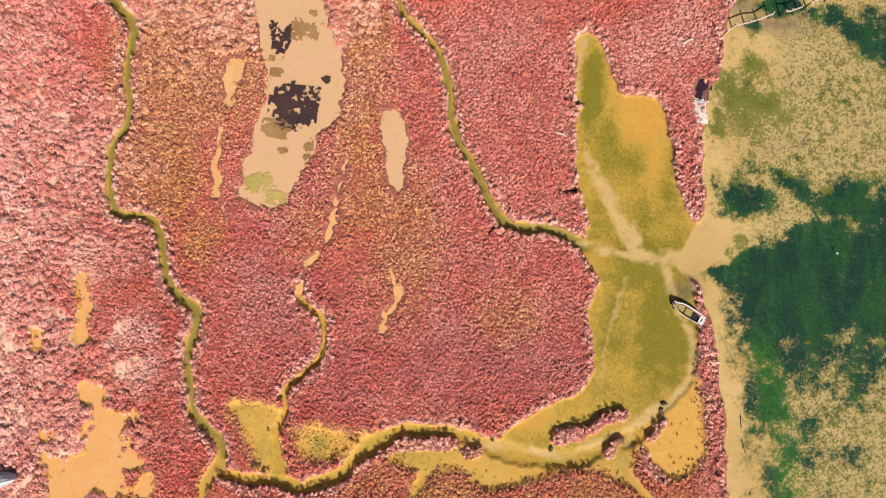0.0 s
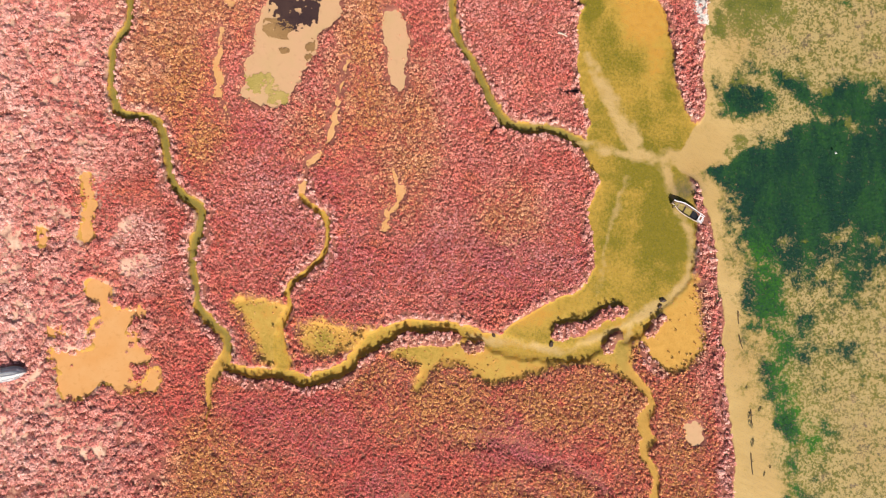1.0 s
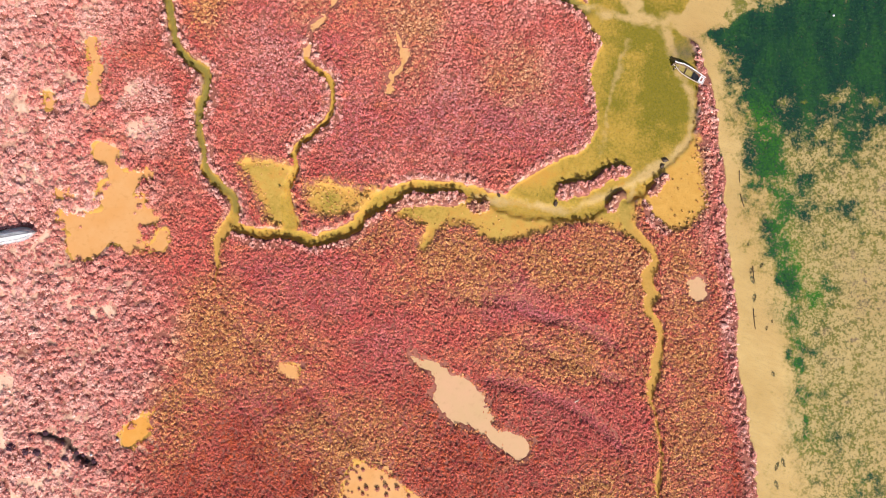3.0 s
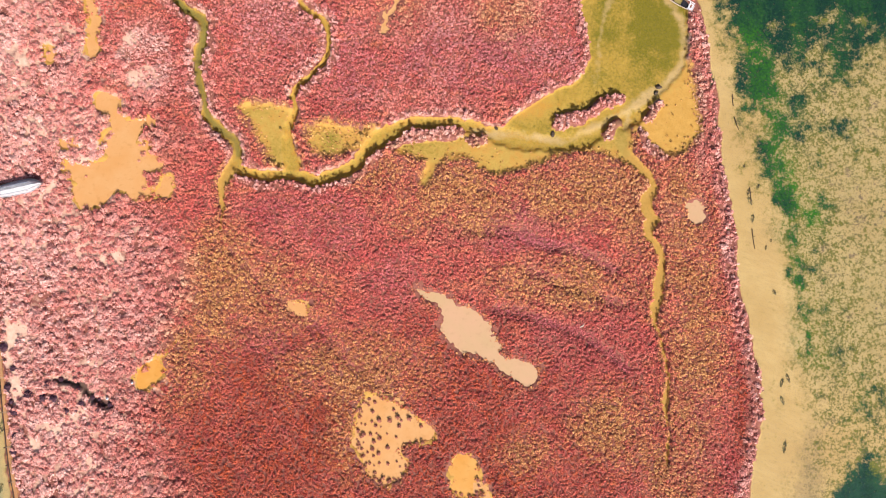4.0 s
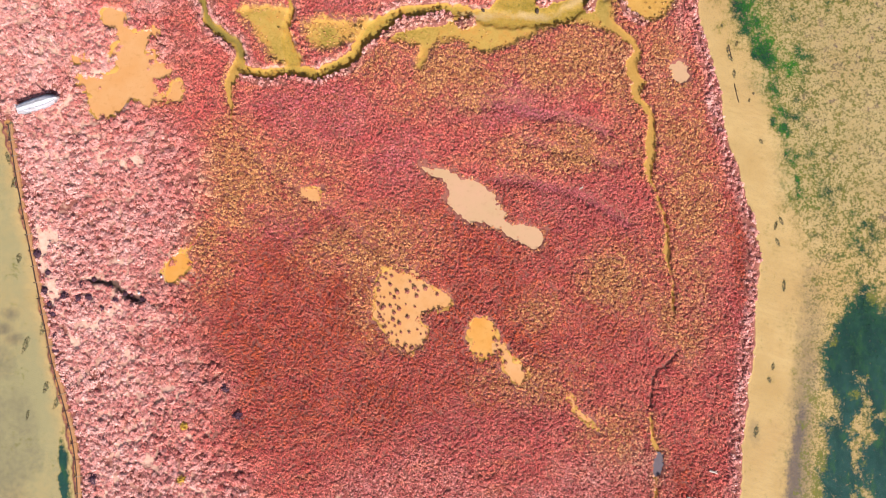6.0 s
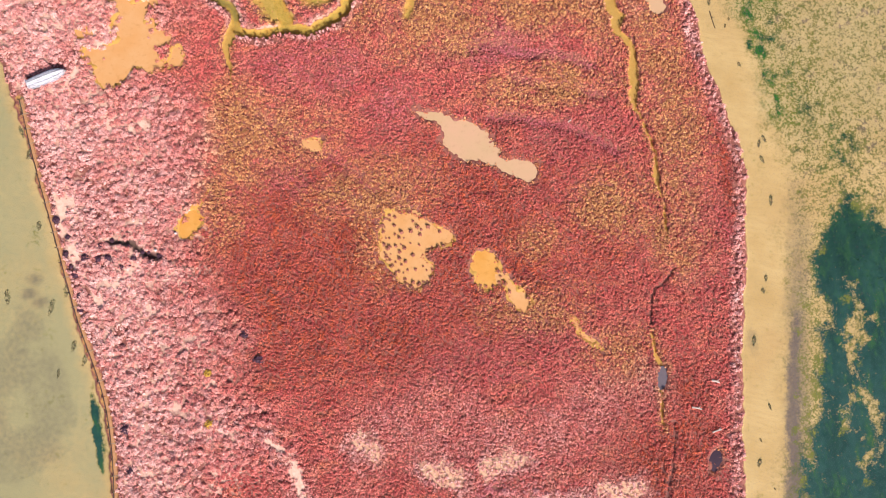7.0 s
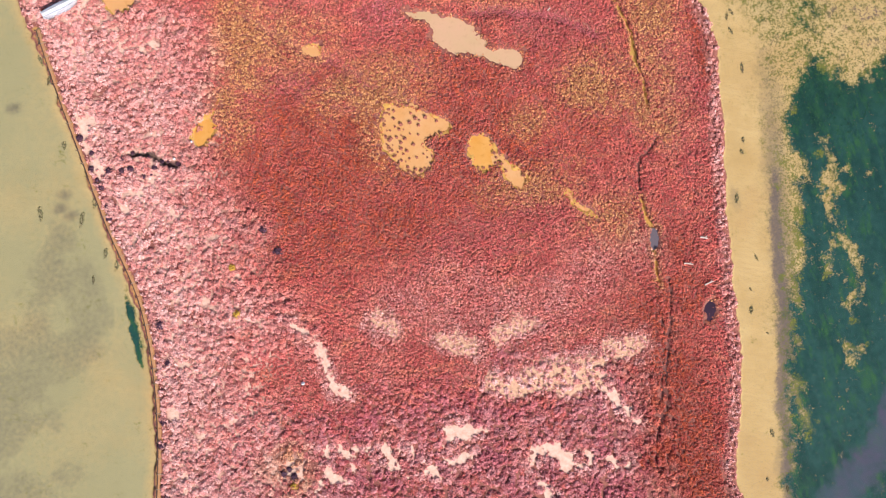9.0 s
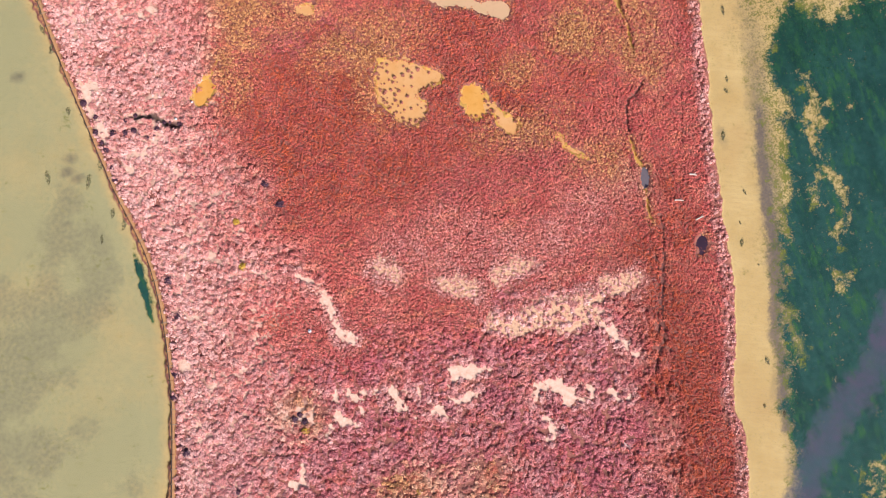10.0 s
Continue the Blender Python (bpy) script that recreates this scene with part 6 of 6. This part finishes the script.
for k, (px, py) in enumerate(MOORINGS):
    stake = thing("mooring_stake", pose(px, py, level(px, py)), "short dark mooring stake beside the beached boat", "stake", "mooring stakes")
    bm = bmesh.new()
    pole(bm, (0, 0, -0.3), (0.25 - 0.3 * k, 0.15, 0.75), 0.07, 0.05)
    part("shaft", bm, DARK_WOOD, stake)
    bm = bmesh.new()
    pole(bm, (0.17 - 0.2 * k, 0.10, 0.45), (0.19 - 0.22 * k, 0.11, 0.53), 0.09, 0.09, 8, 1)
    part("rope_ring", bm, BLEACHED, stake, "pale rope ring")

# poles lying on the sand
for i in range(0, len(POLES), 2):
    (ax, ay), (bx, by) = POLES[i], POLES[i + 1]
    o = Vector((ax, ay, level(ax, ay)))
    stick = thing("fallen_pole", Matrix.Translation(o), "thin dark pole lying on the sandy shallows", "pole", "poles on the sand")
    bm = bmesh.new()
    pole(bm, (0, 0, 0.05), (bx - ax, by - ay, 0.06), 0.06, 0.04, 7, 5, 0.04)
    part("shaft", bm, DARK_WOOD, stick)
    bm = bmesh.new()
    pole(bm, ((bx - ax) * 0.4, (by - ay) * 0.4, 0.06), ((bx - ax) * 0.4 + 0.25, (by - ay) * 0.4 + 0.1, 0.10), 0.03, 0.015, 6, 2)
    part("knot", bm, DARK_WOOD, stick, "stub of a broken branch")


def driftwood(a, b, r, label):
    o = Vector((a[0], a[1], level(*a)))
    log = thing("driftwood", Matrix.Translation(o), label, "driftwood", "bleached driftwood")
    bm = bmesh.new()
    d = Vector((b[0] - a[0], b[1] - a[1], 0))
    pole(bm, (0, 0, 0.22), d + Vector((0, 0, 0.26)), r, r * 0.6, 8, 5, 0.06)
    part("trunk", bm, BLEACHED, log)
    bm = bmesh.new()
    pole(bm, d * 0.6 + Vector((0, 0, 0.24)), d * 0.75 + Vector((0.15, 0.3, 0.42)), r * 0.5, r * 0.25, 6, 3, 0.03)
    part("branch", bm, BLEACHED, log, "broken bleached branch")


driftwood(WHITE_NORTH[0], WHITE_NORTH[1], 0.13, "bleached log on the north marsh bank")
driftwood(WHITE_THINGS[0], WHITE_THINGS[1], 0.09, "short bleached stick among red plants")
driftwood(WHITE_SOUTH[1], WHITE_SOUTH[2], 0.08, "pale stick lying on mauve shrubs")
driftwood(WHITE_SOUTH[3], WHITE_SOUTH[4], 0.14, "bleached driftwood piece near the east shore")
driftwood(WHITE_SOUTH[6], WHITE_SOUTH[7], 0.11, "bleached driftwood by the dark pond")
driftwood(DRIFT_NORTH[0], DRIFT_NORTH[1], 0.12, "bleached branch on the pink north bank")
driftwood((10.1, -81.5), (11.2, -81.9), 0.12, "bleached driftwood on rust-red plants")


def float_buoy(px, py, r, label):
    ob = thing("float", pose(px, py, max(level(px, py), -0.36), 12, 8, 30), label, "float", "stranded floats")
    bm = bmesh.new()
    bmesh.ops.create_uvsphere(bm, u_segments=14, v_segments=9, radius=r)
    for v in bm.verts:
        v.co.z = v.co.z * 1.25 + r * 1.1
        if v.co.z < r * 0.4:
            v.co.x, v.co.y = v.co.x * 0.8, v.co.y * 0.8
    for fc in bm.faces:
        fc.smooth = True
    part("body", bm, WHITE_PAINT, ob)
    bm = bmesh.new()
    pole(bm, (0, 0, r * 2.2), (0, 0, r * 2.7), r * 0.28, r * 0.22, 8, 2)
    part("eye", bm, BLACK_RUBBER, ob, "dark rope eye")


float_buoy(*WHITE_SOUTH[0], 0.24, "white fishing float stranded among shrubs")
float_buoy(-48.0 - 0.4, -51.6, 0.14, "small white float beside an orange puddle")
float_buoy(*WHITE_NORTH[4], 0.13, "white float on the dark weed bed")
float_buoy(-51.0, -53.3, 0.16, "white float caught in shade-dark bushes")

# a bank of white shells washed against the marsh edge
n = 700
t = rng.random(n)
cx = WHITE_NORTH[2][0] + (WHITE_NORTH[3][0] - WHITE_NORTH[2][0]) * t + rng.normal(0, 0.32, n)
cy = WHITE_NORTH[2][1] + (WHITE_NORTH[3][1] - WHITE_NORTH[2][1]) * t + rng.normal(0, 0.1, n)
cz = np.maximum(survey(cx, cy)["z"], -0.30) + 0.02
co, _ = leaves(np.stack([cx, cy, cz], 1), np.full(n, 0.09), np.full(n, 0.10), np.full(n, 6), np.full(n, 0.075))
tagged(new("shell_bank", array_mesh("shell_bank", co, 3, SHELL)), "bank of white shells washed against the marsh edge", "shells", kind="stuff")

# dark algae crusts that lie on the broad beige pan
def crust(px, py, rx, ry, seed, material, label):
    bm = bmesh.new()
    rnd = random.Random(seed)
    step = 0.10
    cells = {}
    nx_, ny_ = int(rx / step), int(ry / step)
    ii, jj = [a.ravel() for a in np.meshgrid(np.arange(-nx_, nx_ + 1), np.arange(-ny_, ny_ + 1))]
    x0, y0 = px + ii * step, py + jj * step
    q = (ii * step / rx) ** 2 + (jj * step / ry) ** 2 + fbm(x0, y0, 1.5, seed) * 3.4 + fbm(x0, y0, 0.45, seed + 2) * 3.2
    for i, j in zip(ii[q < 0.7].tolist(), jj[q < 0.7].tolist()):
        for a, b in ((i, j), (i + 1, j), (i + 1, j + 1), (i, j + 1)):
            if (a, b) not in cells:
                cells[a, b] = bm.verts.new((a * step + rnd.uniform(-0.05, 0.05), b * step + rnd.uniform(-0.05, 0.05), 0.022 + rnd.uniform(0, 0.02)))
        bm.faces.new([cells[k] for k in ((i, j), (i + 1, j), (i + 1, j + 1), (i, j + 1))])
    if not bm.faces:
        bm.free()
        return
    edge_ring = bmesh.ops.extrude_face_region(bm, geom=bm.faces[:])
    bmesh.ops.translate(bm, verts=[v for v in edge_ring["geom"] if isinstance(v, bmesh.types.BMVert)], vec=(0, 0, 0.018))
    bmesh.ops.recalc_face_normals(bm, faces=bm.faces[:])
    ob = part("algae_crust", bm, material, None)
    ob.location = (px, py, -0.125)
    tagged(ob, label, "algae crust", "algae crusts on the pan")


CRUST_DARK = mud_material("dark_algae_crust", (0.035, 0.016, 0.018), (0.06, 0.03, 0.025), (0.02, 0.01, 0.012), 0.7)
CRUST_BROWN = mud_material("brown_algae_crust", (0.24, 0.13, 0.05), (0.34, 0.20, 0.08), (0.12, 0.06, 0.03), 0.8)
CRUST_GREEN = mud_material("green_algae_film", (0.36, 0.28, 0.07), (0.48, 0.34, 0.12), (0.25, 0.21, 0.05), 0.8)
DARK_LABEL, BROWN_LABEL = "blackish algae crust on a beige mud pan", "thin brown algae crust on a beige mud pan"
for k, (px, py, rx, ry, dark) in enumerate((
        (-34.0, 12.9, 2.9, 2.7, 1), (-31.7, 14.5, 1.0, 1.1, 1), (-36.3, 21.5, 1.3, 1.5, 1), (-36.2, 19.9, 0.9, 1.4, 1), (-33.5, 22.2, 1.6, 1.3, 0),
        (-36.2, 16.9, 0.8, 0.6, 0), (-30.6, 16.5, 0.5, 0.5, 1), (-32.7, 24.4, 0.5, 0.5, 0), (-31.8, 8.2, 0.6, 1.3, 0), (-34.6, 7.9, 1.0, 0.5, 0),
        (-35.6, 10.3, 1.7, 1.2, 0), (-32.4, 11.6, 0.8, 1.3, 1), (-36.8, 18.3, 0.6, 0.5, 0), (-34.3, 15.4, 1.3, 0.8, 1))):
    crust(px, py, rx, ry, k, CRUST_DARK if dark else CRUST_BROWN, DARK_LABEL if dark else BROWN_LABEL)
crust(-37.0, 3.9, 2.0, 1.3, 21, CRUST_GREEN, "thin olive algae film at the foot of a pan")
crust(-34.9, 2.4, 1.2, 0.8, 22, CRUST_GREEN, "thin olive algae film at the foot of a pan")
